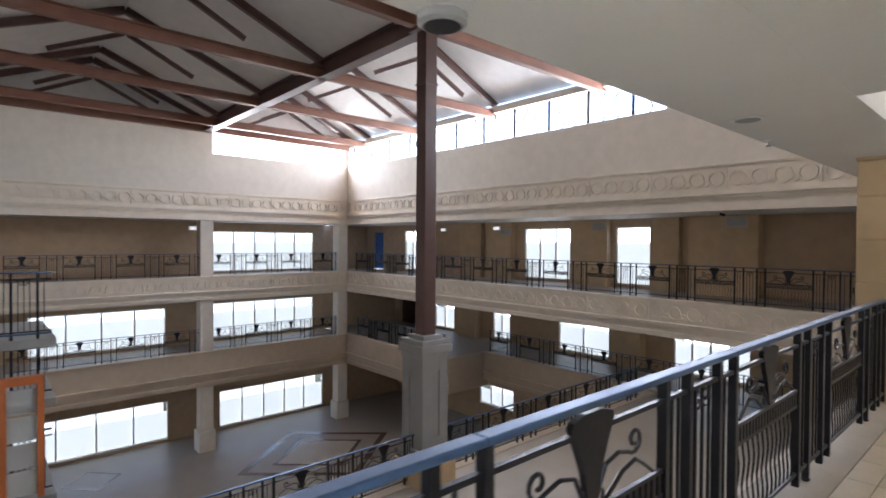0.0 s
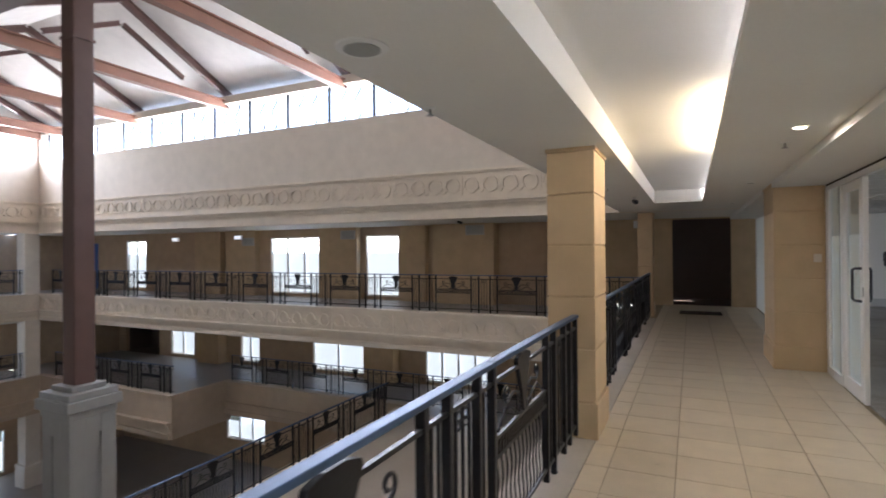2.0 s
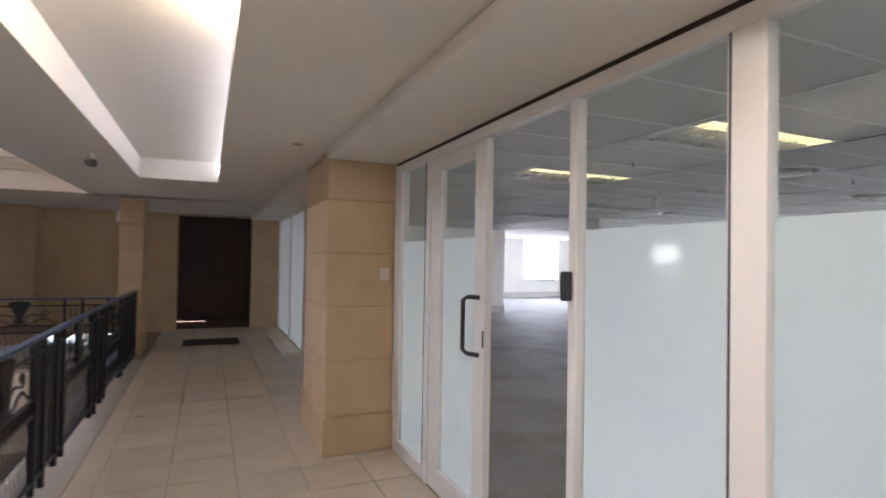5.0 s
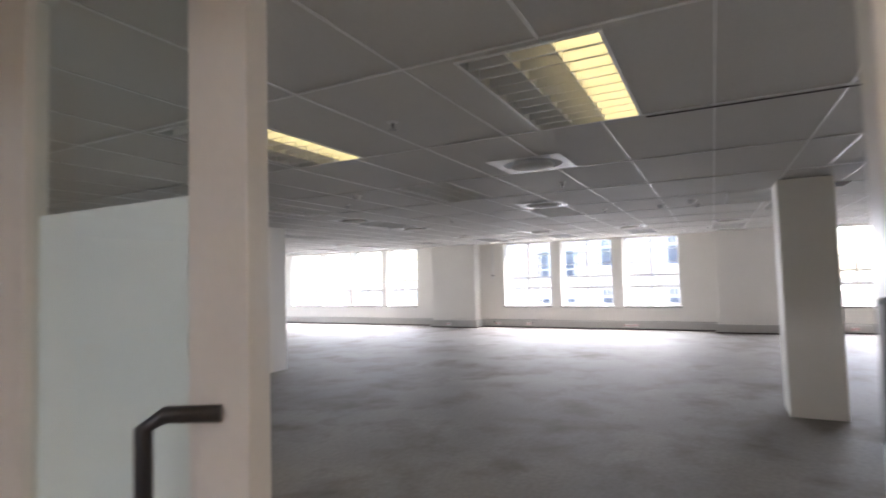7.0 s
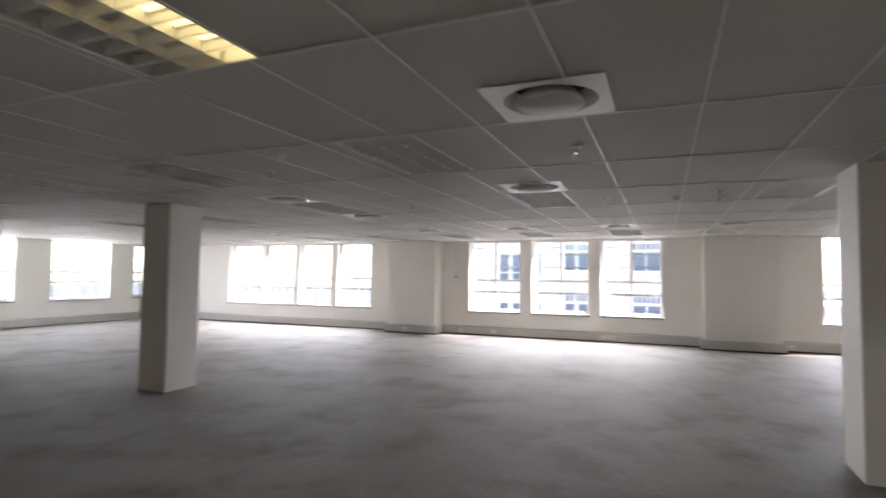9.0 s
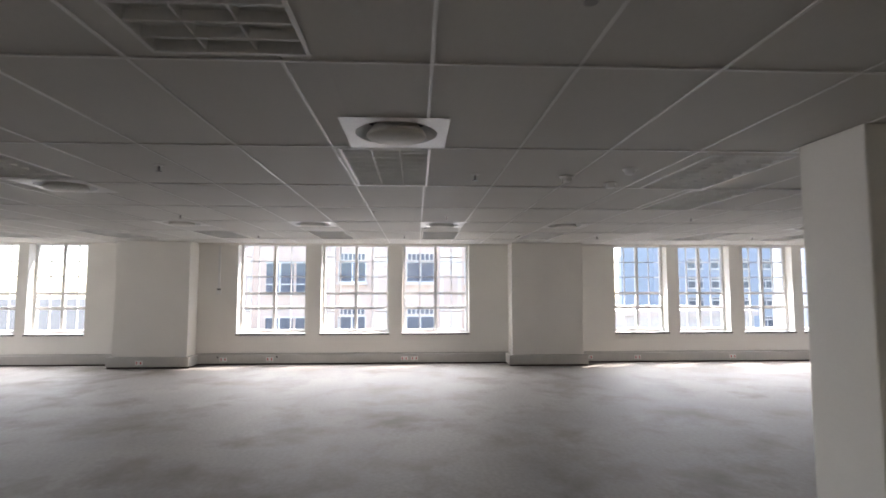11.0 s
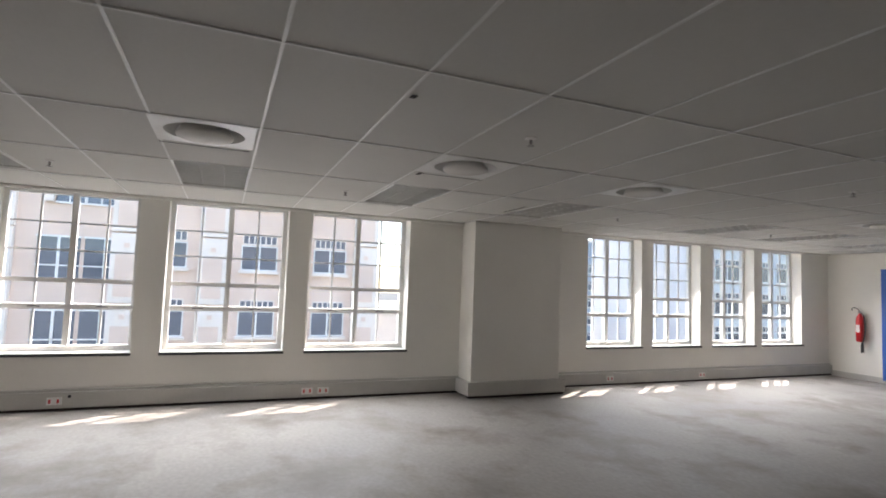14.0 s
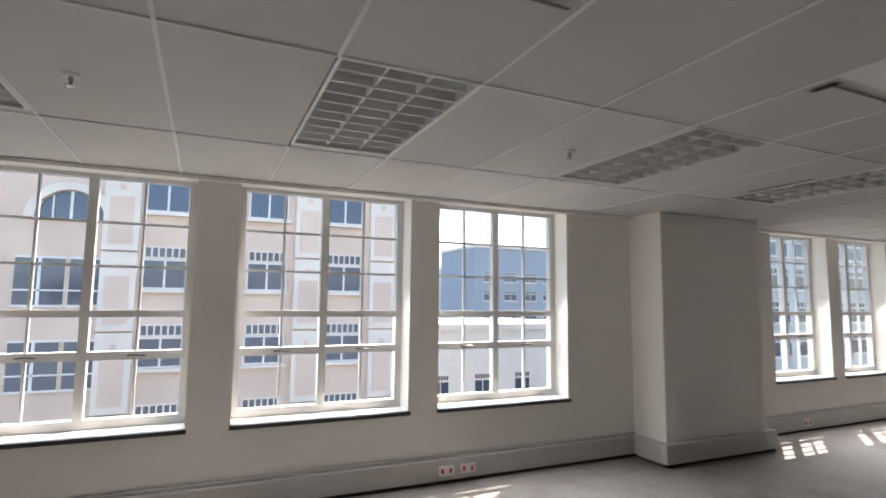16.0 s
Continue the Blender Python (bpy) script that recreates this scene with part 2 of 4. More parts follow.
def structure(name, bm, mat, label="", category=""):
    return tagged(new(name, mesh_of(name, bm, mat)), label, category, kind="structure")


def wall_with_holes(axis, a0, a1, z0, z1, lo, hi, holes):
    """A wall between lo and hi across its axis ('x': runs along y), with rectangular openings (a0, a1, z0, z1)."""
    us = sorted({a0, a1, *[h[0] for h in holes], *[h[1] for h in holes]})
    zs = sorted({z0, z1, *[h[2] for h in holes], *[h[3] for h in holes]})
    us = [u for u in us if a0 <= u <= a1]
    zs = [z for z in zs if z0 <= z <= z1]
    bm = bmesh.new()
    for u0, u1 in zip(us, us[1:]):
        run = None
        for w0, w1 in zip(zs, zs[1:]):
            um, wm = (u0 + u1) / 2, (w0 + w1) / 2
            solid = not any(h[0] < um < h[1] and h[2] < wm < h[3] for h in holes)
            if solid:
                run = (run[0], w1) if run else (w0, w1)
            if run and (not solid or w1 == zs[-1]):
                if axis == "x":
                    box(bm, lo, u0, run[0], hi, u1, run[1])
                else:
                    box(bm, u0, lo, run[0], u1, hi, run[1])
                run = None
    return bm


# =====================================================================
# Office
# =====================================================================
ZS, ZT = 0.60, 2.40
WIN_E = [(19.54, 20.78), (18.25, 19.43), (16.95, 18.09), (15.63, 16.75),
         (11.34, 12.69), (9.67, 11.04), (8.04, 9.40),
         (3.90, 5.01), (2.56, 3.65), (1.19, 2.26), (-0.14, 0.98)]
WIN_N = [(9.2, 10.8), (11.75, 13.45), (14.25, 15.0)]
structure("wall_east", wall_with_holes("x", SOUTH - 0.3, NORTH + 0.3, L1, 3.0, WX, WO, [(a, b, ZS, ZT) for a, b in WIN_E]), WHITE)
structure("wall_north", wall_with_holes("y", 1.3, WX - 0.002, -0.3, 3.0, NORTH, NORTH + 0.3, [(a, b, ZS + 0.1, ZT) for a, b in WIN_N]), WHITE)
structure("wall_south", boxes((1.3, SOUTH - 0.3, -0.3, WX - 0.002, SOUTH, 3.0)), WHITE)
structure("wall_partition", boxes((1.33, 18.8, 0, 7.75, 18.95, OC - 0.003), (7.6, 18.952, 0, 7.75, NORTH - 0.003, OC - 0.003)), WHITE)
structure("floor_office", boxes((GX + 0.03, SOUTH, -0.25, WX - 0.002, NORTH, 0.0)), CONCRETE)

PIERS = [(13.46, 14.85), (5.82, 7.24)]
for i, (a, b) in enumerate(PIERS):
    structure("wall_pier_%d" % (i + 1), boxes((14.71, a, 0, WX - 0.002, b, OC - 0.003), bevel=0.008), WHITE)
COLS = [(7.03, 13.85, 7.53, 14.33), (7.03, 6.19, 7.53, 6.68)]
for i, c in enumerate(COLS):
    structure("column_%d" % (i + 1), boxes((c[0], c[1], 0, c[2], c[3], OC - 0.003), bevel=0.012), WHITE)

# troffers (x0, y0, x1, y1, lit side) and air diffusers (x, y)
TROFFERS = [(2.62, 7.62, 3.85, 8.23, -1), (2.62, 9.57, 3.85, 10.20, -1),
            (5.14, 9.52, 6.35, 10.12, 0), (5.14, 11.77, 6.35, 12.38, 0), (5.14, 5.75, 6.35, 6.35, 0), (5.1, 13.64, 6.3, 14.24, 0),
            (7.71, 9.02, 8.92, 9.62, 0), (7.55, 11.9, 8.75, 12.5, 0), (7.77, 6.51, 8.97, 7.11, 0),
            (9.02, 5.97, 10.22, 6.57, 0), (8.4, 14.6, 9.6, 15.2, 0), (5.0, 16.2, 6.2, 16.8, 0), (8.4, 17.0, 9.6, 17.6, 0)]
for yc in (19.55, 17.75, 15.95, 14.15, 12.36, 10.55, 8.72, 6.97, 4.08, 2.38, 0.6):
    TROFFERS.append((12.78, yc - 0.3, 13.95, yc + 0.3, 0))
DIFFUSERS = [(4.80, 8.57), (7.36, 9.23), (7.26, 12.2), (9.1, 12.2), (11.8, 10.57), (11.8, 8.75), (11.82, 6.98), (11.8, 12.37), (11.8, 15.95), (11.9, 3.2)]
HOLES = [t[:4] for t in TROFFERS] + [(x - 0.25, y - 0.25, x + 0.25, y + 0.25) for x, y in DIFFUSERS]
GXL = [GX + 0.1] + [12.77 - 1.275 * k for k in range(8, -2, -1)] + [WX]
GYL = [SOUTH] + [SOUTH + 0.4 + 0.6 * k for k in range(41)] + [NORTH]


def inside(x, y):
    return any(h[0] < x < h[2] and h[1] < y < h[3] for h in HOLES)


bm = bmesh.new()
bars = bmesh.new()
gap = 0.006
for i, (x0, x1) in enumerate(zip(GXL, GXL[1:])):
    for j, (y0, y1) in enumerate(zip(GYL, GYL[1:])):
        xs = sorted({x0 + gap, x1 - gap, *[v for h in HOLES for v in (h[0], h[2]) if x0 + gap < v < x1 - gap and h[1] < y1 and h[3] > y0]})
        ys = sorted({y0 + gap, y1 - gap, *[v for h in HOLES for v in (h[1], h[3]) if y0 + gap < v < y1 - gap and h[0] < x1 and h[2] > x0]})
        for u0, u1 in zip(xs, xs[1:]):
            for v0, v1 in zip(ys, ys[1:]):
                if not inside((u0 + u1) / 2, (v0 + v1) / 2):
                    box(bm, u0, v0, OC, u1, v1, OC + 0.015)
        for k in range(5):
            xa, xb = x0 + (x1 - x0) * k / 5, x0 + (x1 - x0) * (k + 1) / 5
            if not inside((xa + xb) / 2, y0) and j:
                box(bars, xa, y0 - 0.0075, OC - 0.0045 - 0.001 * (j % 2), xb, y0 + 0.0075, OC - 0.001)
        for k in range(3):
            ya, yb = y0 + (y1 - y0) * k / 3, y0 + (y1 - y0) * (k + 1) / 3
            if not inside(x0, (ya + yb) / 2) and i:
                box(bars, x0 - 0.006, ya, OC - 0.0065, x0 + 0.006, yb, OC - 0.0012)
structure("ceiling_office", bm, BOARD)
structure("trim_ceiling_grid", bars, TBAR)
structure("ceiling_void", boxes((GX + 0.02, SOUTH, OC + 0.35, WX - 0.002, NORTH, OC + 0.5)), DARK)

# window head strip where the ceiling stops short of the wall
structure("trim_window_head", boxes((WX - 0.06, SOUTH, OC - 0.035, WX - 0.003, NORTH, OC - 0.006)), WHITE)


def troffer(w, d):
    """Recessed three-lane louvred light, long side along x, open below."""
    t = thing("ceiling_light", "recessed office light with satin louvre blades, unlit", "ceiling light", "office ceiling lights")
    part("housing", boxes((-w / 2, -d / 2, 0.09, w / 2, d / 2, 0.1), (-w / 2, -d / 2, 0.004, -w / 2 + 0.006, d / 2, 0.09), (w / 2 - 0.006, -d / 2, 0.004, w / 2, d / 2, 0.09),
                          (-w / 2 + 0.006, -d / 2, 0.004, w / 2 - 0.006, -d / 2 + 0.006, 0.09), (-w / 2 + 0.006, d / 2 - 0.006, 0.004, w / 2 - 0.006, d / 2, 0.09)), LOUVRE, t)
    part("frame", boxes((-w / 2, -d / 2, -0.006, w / 2, -d / 2 + 0.016, 0.002), (-w / 2, d / 2 - 0.016, -0.006, w / 2, d / 2, 0.002),
                        (-w / 2, -d / 2 + 0.016, -0.006, -w / 2 + 0.016, d / 2 - 0.016, 0.002), (w / 2 - 0.016, -d / 2 + 0.016, -0.006, w / 2, d / 2 - 0.016, 0.002)), TBAR, t)
    lane = (d - 0.032) / 3
    for k in (1, 2):
        y = -d / 2 + 0.016 + lane * k
        part("lane_blade", boxes((-w / 2 + 0.016, y - 0.004, 0.008, w / 2 - 0.016, y + 0.004, 0.05)), LOUVRE, t)
    for k in range(1, 10):
        x = -w / 2 + w * k / 10
        bm = boxes((x - 0.004, -d / 2 + 0.016, 0.0, x + 0.004, d / 2 - 0.016, 0.045))
        box(bm, x - 0.014, -d / 2 + 0.017, 0.0455, x + 0.014, d / 2 - 0.017, 0.050)
        part("louvre_blade", bm, LOUVRE, t)
    for k in range(3):
        y = -d / 2 + 0.016 + lane * (k + 0.5)
        part("tube", tube(bmesh.new(), [(-w / 2 + 0.03, y, 0.07), (w / 2 - 0.03, y, 0.07)], 0.013, 8), TBAR, t, "white unlit tube")
    return t


master = None
for x0, y0, x1, y1, lit in TROFFERS:
    m = pose((x0 + x1) / 2, (y0 + y1) / 2, OC)
    if lit:
        t = troffer(x1 - x0, y1 - y0)
        t.matrix_basis = m
        tagged(t, "recessed office light with one lane glowing yellow")
        w, d = x1 - x0, y1 - y0
        lane = (d - 0.032) / 3
        part("glowing_tray", boxes((-w / 2 + 0.02, -d / 2 + 0.02, 0.053, w / 2 - 0.02, -d / 2 + 0.012 + lane, 0.056)), TUBE, t, "yellow glowing lamp tray")
    elif master is None:
        master = troffer(1.2, 0.6)
        master.matrix_basis = m
    else:
        copy_thing(master, m)


def diffuser():
    t = thing("air_diffuser", "white round air diffuser in a square plate", "air vent", "office air diffusers")
    bm = bmesh.new()
    n, r, s = 32, 0.238, 0.297
    inner = [bm.verts.new((r * math.cos(2 * math.pi * k / n), r * math.sin(2 * math.pi * k / n), -0.006)) for k in range(n)]
    outer = []
    for k in range(n):
        c, q = math.cos(2 * math.pi * k / n), math.sin(2 * math.pi * k / n)
        f = s / max(abs(c), abs(q))
        outer.append(bm.verts.new((c * f, q * f, -0.006)))
    up = [bm.verts.new((v.co.x * 0.84, v.co.y * 0.84, 0.08)) for v in inner]
    for k in range(n):
        j = (k + 1) % n
        bm.faces.new((outer[k], outer[j], inner[j], inner[k]))
        bm.faces.new((inner[k], inner[j], up[j], up[k]))
    part("plate", bm, TBAR, t)
    # Near-black disc puts the shade inside the duct into its colour.
    part("throat", lathe(bmesh.new(), [(0.199, 0.079), (0.199, 0.085)], 32), DARK, t, "near-black disc for the shaded duct throat")
    part("disc", lathe(bmesh.new(), [(0.05, 0.05), (0.140, 0.03), (0.168, -0.008), (0.172, -0.022), (0.166, -0.030), (0.02, -0.033)], 32), CEILW, t, smooth=True)
    return t


d0 = diffuser()
for k, (x, y) in enumerate(DIFFUSERS):
    m = pose(x, y, OC - 0.001)
    if k:
        copy_thing(d0, m)
    else:
        d0.matrix_basis = m


def sprinkler():
    t = thing("sprinkler", "small chrome ceiling sprinkler head", "sprinkler", "office sprinklers")
    part("rose", lathe(bmesh.new(), [(0.035, 0.0), (0.035, -0.004), (0.02, -0.01)], 16), ALU, t)
    part("head", lathe(bmesh.new(), [(0.009, -0.008), (0.009, -0.035), (0.004, -0.04), (0.022, -0.046), (0.022, -0.049)], 12), STEEL, t)
    return t


s0 = sprinkler()
for k, (x, y) in enumerate([(8.45, 8.65), (10.88, 8.74), (13.4, 11.79), (13.4, 9.33), (5.83, 8.59), (8.25, 11.0), (10.9, 5.6), (13.3, 6.0), (5.8, 11.2), (10.9, 12.0), (13.35, 3.2), (3.2, 8.9), (10.9, 14.6), (8.4, 16.2)]):
    m = pose(x, y, OC - 0.001)
    if k:
        copy_thing(s0, m)
    else:
        s0.matrix_basis = m
for x, y in ((8.75, 7.45), (8.2, 7.5), (8.5, 7.9), (5.3, 10.7)):
    t = thing("smoke_detector", "white round smoke detector on the ceiling", "detector", "smoke detectors", (x, y, OC - 0.001))
    part("base", lathe(bmesh.new(), [(0.055, 0), (0.055, -0.012), (0.05, -0.016)], 20), TBAR, t)
    part("sensor", lathe(bmesh.new(), [(0.04, -0.0155), (0.036, -0.04), (0.02, -0.048)], 20), TBAR, t)

# gaps where boards have slipped, as dark sheets in place of their shade
for x, y, w, d in ((12.13, 8.97, 0.10, 0.035), (10.5, 9.6, 0.05, 0.03), (12.145, 10.29, 0.012, 0.58), (12.15, 8.43, 0.012, 0.54), (7.56, 5.95, 0.40, 0.20), (3.87, 6.35, 0.03, 1.25), (13.2, 7.35, 0.5, 0.02)):
    tagged(new("ceiling_gap_shade", mesh_of("ceiling_gap_shade", boxes((x, y, OC - 0.0085, x + w, y + d, OC - 0.0075)), DARK)), "dark sheet for the shaded gap beside a slipped ceiling board", "gap", kind="structure")


def window(name, w, h, axis="x", depth=0.3):
    """Steel-look window, local x across, local y outwards, origin at the sill's inner middle."""
    t = thing(name, "white framed small-paned window with black slate sill", "window", "office windows")
    t["kind"] = "structure"
    yo = depth - 0.10
    f = 0.055
    zt, zl = 0.80, 0.505
    part("window_frame", boxes((-w / 2, yo, 0, -w / 2 + f, yo + 0.07, h), (w / 2 - f, yo, 0, w / 2, yo + 0.07, h), (-w / 2 + f, yo, 0, w / 2 - f, yo + 0.07, 0.07),
                               (-w / 2 + f, yo, h - 0.03, w / 2 - f, yo + 0.07, h), (-0.03, yo + 0.002, 0.07, 0.03, yo + 0.068, h - 0.03)), ALU, t)
    for s in (-1, 1):
        xa, xb = (-w / 2 + f, -0.03) if s < 0 else (0.03, w / 2 - f)
        xm = (xa + xb) / 2
        part("transom", boxes((xa, yo + 0.004, zt - 0.025, xb, yo + 0.066, zt + 0.025)), ALU, t)
        part("transom", boxes((xa, yo + 0.004, zl - 0.03, xb, yo + 0.066, zl + 0.03)), ALU, t)
        part("glazing_bar", boxes((xm - 0.009, yo + 0.02, 0.07, xm + 0.009, yo + 0.05, zl - 0.03)), ALU, t)
        part("glazing_bar", boxes((xm - 0.009, yo + 0.02, zl + 0.03, xm + 0.009, yo + 0.05, zt - 0.025)), ALU, t)
        part("glazing_bar", boxes((xm - 0.009, yo + 0.02, zt + 0.025, xm + 0.009, yo + 0.05, h - 0.03)), ALU, t)
        for k in (1, 2):
            z = zt + 0.025 + (h - 0.055 - zt) * k / 3
            part("glazing_bar", boxes((xa, yo + 0.022, z - 0.009, xb, yo + 0.048, z + 0.009)), ALU, t)
        for za, zb in ((0.07, zl - 0.03), (zl + 0.03, zt - 0.025), (zt + 0.025, h - 0.03)):
            p = part("pane", boxes((xa, yo + 0.034, za, xb, yo + 0.036, zb)), CLEAR, t)
            p.visible_shadow = False
        part("stay", tube(bmesh.new(), [(xm - 0.05, yo - 0.004, zl), (xm, yo - 0.02, zl + 0.005), (xm + 0.07, yo - 0.02, zl)], 0.006), BLACK, t, "black window stay")
    part("window_sill", boxes((-w / 2, 0.0, -0.004, w / 2, yo, 0.006)), ALU, t)
    part("sill_nosing", boxes((-w / 2 - 0.01, -0.035, -0.026, w / 2 + 0.01, -0.002, 0.004)), SLATE, t, "black slate sill edge")
    return t


for i, (a, b) in enumerate(WIN_E):
    window("window_%d" % (i + 1), b - a, ZT - ZS).matrix_basis = pose(WX, (a + b) / 2, ZS, 0, 0, -90)
for i, (a, b) in enumerate(WIN_N):
    window("window_%d" % (i + 12), b - a, ZT - ZS - 0.1).matrix_basis = pose((a + b) / 2, NORTH, ZS + 0.1)

# cable trunking along the window wall, broken round the piers
bm = bmesh.new()
runs = [(SOUTH, 5.82), (7.24, 13.46), (14.85, NORTH)]
for a, b in runs:
    box(bm, WX - 0.07, a + 0.001, 0.03, WX - 0.003, b - 0.001, 0.20, 0.006)
    box(bm, WX - 0.035, a + 0.001, 0.2, WX - 0.003, b - 0.001, 0.225, 0.004)
for a, b in PIERS:
    box(bm, 14.64, a - 0.07, 0.03, 14.708, b + 0.07, 0.215, 0.01)
    box(bm, 14.71, a - 0.07, 0.03, WX - 0.075, a - 0.002, 0.215, 0.006)
    box(bm, 14.71, b + 0.002, 0.03, WX - 0.075, b + 0.07, 0.215, 0.006)
structure("baseboard_trunking", bm, SKIRT)
# Dark strips set in under the trunking, for the shade of the gap.
structure("baseboard_gap_shade", boxes(*[(WX - 0.05, a, 0.001, WX - 0.004, b, 0.028) for a, b in runs], *[(14.66, a - 0.05, 0.001, 14.707, b + 0.05, 0.028) for a, b in PIERS]), DARK)
structure("baseboard_south", boxes((1.4, SOUTH + 0.003, 0.0, WX - 0.08, SOUTH + 0.02, 0.10)), SKIRT)
structure("baseboard_partition", boxes((1.4, 18.78, 0.0, 7.77, 18.798, 0.2), (7.752, 18.8, 0, 7.77, NORTH, 0.2)), SKIRT)
structure("baseboard_north", boxes((7.78, NORTH - 0.07, 0.03, WX - 0.08, NORTH - 0.003, 0.22)), SKIRT)
for y in (12.9, 12.0, 9.35, 9.15, 4.6, 5.6, 2.6, 14.3):
    x = 14.636 if 13.4 < y < 14.9 else WX - 0.072
    t = thing("wall_socket", "white double wall socket with red switches in the trunking", "socket", "wall sockets", (x, y, 0.11))
    part("plate", boxes((-0.012, -0.07, -0.04, 0, 0.07, 0.04), bevel=0.003), TBAR, t)
    for s in (-0.045, 0.03):
        part("switch", boxes((-0.018, s, -0.02, -0.0125, s + 0.02, 0.02)), RED, t, "red rocker switch")
for y in (11.85, 13.0):
    tagged(new("cable_outlet", mesh_of("cable_outlet", boxes((WX - 0.085, y, 0.14, WX - 0.071, y + 0.03, 0.17), bevel=0.003), BLACK)), "small black cable outlet on the trunking", "outlet")

# thermostat with a conduit on the window wall
t = thing("light_switch", "cream wall switch with a dark top and white conduit above", "switch", place=(WX - 0.003, 13.05, 1.45))
part("plate", boxes((-0.02, -0.05, -0.06, 0, 0.05, 0.02), bevel=0.004), TBAR, t)
part("cap", boxes((-0.024, -0.035, 0.0205, 0, 0.035, 0.05)), BLACK, t, "dark cap")
part("conduit", boxes((-0.018, -0.02, 0.052, 0, 0.02, OC - 1.5)), TBAR, t)

# fire extinguisher hung on the end wall
t = thing("fire_extinguisher", "red fire extinguisher with black horn hung on the wall", "extinguisher", place=(14.5, SOUTH + 0.09, 0.72))
part("cylinder", lathe(bmesh.new(), [(0.05, 0.0), (0.066, 0.02), (0.066, 0.42), (0.055, 0.47), (0.028, 0.51), (0.022, 0.54)], 24), RED, t, smooth=True)
part("valve", boxes((-0.025, -0.02, 0.541, 0.025, 0.02, 0.585), bevel=0.004), STEEL, t)
part("handle", tube(bmesh.new(), [(0, 0, 0.58), (0.04, 0.0, 0.63), (0.10, 0.0, 0.645), (0.14, 0, 0.62), (0.13, 0, 0.585)], 0.009), BLACK, t)
part("hose", tube(bmesh.new(), [(-0.02, 0.02, 0.56), (-0.085, 0.03, 0.5), (-0.1, 0.03, 0.3), (-0.09, 0.03, 0.1), (-0.06, 0.03, 0.0)], 0.012), BLACK, t)
part("horn", lathe(bmesh.new(), [(0.028, -0.20), (0.024, -0.05), (0.014, 0.0)], 14, (-0.05, 0.03, 0)), BLACK, t)
part("label", boxes((-0.03, 0.0655, 0.18, 0.03, 0.069, 0.32)), TBAR, t, "pale instruction label")
part("bracket", boxes((-0.03, -0.085, 0.3, 0.03, -0.066, 0.36)), STEEL, t)
t = thing("notice_board", "blue painted panel on the white end wall", "panel", place=(13.72, SOUTH + 0.003, 0.9))
part("panel", boxes((-0.45, 0, -0.85, 0.45, 0.03, 1.2), bevel=0.004), BLUE, t)

# =====================================================================
# Glass front between corridor and office
# =====================================================================
HEAD = 2.27
front = thing("shopfront", "white aluminium shopfront with frosted lower panes", "shopfront")
MULL = [9.372, 8.73, 7.145, 6.37, 4.85, 3.30, 1.75, 0.2, -1.35, -2.9, -4.45, -6.0]
part("head_rail", boxes((GX - 0.025, -6.0, HEAD - 0.06, GX + 0.025, 9.42, HEAD)), ALU, front)
for k, y in enumerate(MULL):
    w = (0.075, 0.03, 0.026, 0.062)[k] if k < 4 else 0.04
    part("mullion", boxes((GX - 0.025, y - w / 1.0, 0.0, GX + 0.025, y + w / 1.0 - 0.002, HEAD - 0.061), bevel=0.003), ALU, front)
for k, (b, a) in enumerate(zip(MULL, MULL[1:])):
    if k == 1:
        continue
    part("bottom_rail", boxes((GX - 0.025, a + 0.046, 0.0, GX + 0.025, b - 0.046, 0.10)), ALU, front)
    part("gasket", boxes((GX - 0.027, a + 0.0455, 0.10, GX - 0.024, a + 0.053, HEAD - 0.062)), BLACK, front)
    p = part("pane", boxes((GX - 0.004, a + 0.046, 0.101, GX + 0.004, b - 0.046, HEAD - 0.061)), CLEAR, front)
    p.visible_shadow = False
    part("frosted_film", film(a + 0.05, 0.105, b - 0.05, 1.66), FROST, front, "white frosted film")

leaf = thing("door_1", "closed white aluminium glass door leaf with steel pull handles", "door")
leaf["kind"] = "structure"
ya, yb = 7.905, 8.685
part("stile", boxes((GX - 0.022, ya, 0.012, GX + 0.022, ya + 0.13, HEAD - 0.065), bevel=0.003), ALU, leaf)
part("stile", boxes((GX - 0.022, yb - 0.16, 0.012, GX + 0.022, yb, HEAD - 0.065), bevel=0.003), ALU, leaf)
part("bottom_rail", boxes((GX - 0.022, ya + 0.131, 0.012, GX + 0.022, yb - 0.161, 0.16)), ALU, leaf)
part("top_rail", boxes((GX - 0.022, ya + 0.131, HEAD - 0.16, GX + 0.022, yb - 0.161, HEAD - 0.065)), ALU, leaf)
p = part("pane", boxes((GX - 0.004, ya + 0.131, 0.161, GX + 0.004, yb - 0.161, HEAD - 0.161)), CLEAR, leaf)
p.visible_shadow = False
part("frosted_film", film(ya + 0.132, 0.162, yb - 0.162, 1.66), FROST, leaf, "white frosted film")
for s in (-1, 1):
    x0 = GX + s * 0.023
    x1 = GX + s * 0.075
    y = ya + 0.055
    part("handle", tube(bmesh.new(), [(x0, y, 1.0), (x1 - s * 0.015, y + 0.075, 1.0), (x1, y + 0.105, 1.02), (x1, y + 0.105, 1.16), (x1, y + 0.105, 1.30), (x1 - s * 0.015, y + 0.075, 1.32), (x0, y, 1.32)], 0.013, 10), BLACK, leaf, "dark curved pull handle", smooth=True)
part("lock", boxes((GX - 0.026, ya + 0.004, 1.05, GX + 0.026, ya + 0.02, 1.14)), BLACK, leaf)
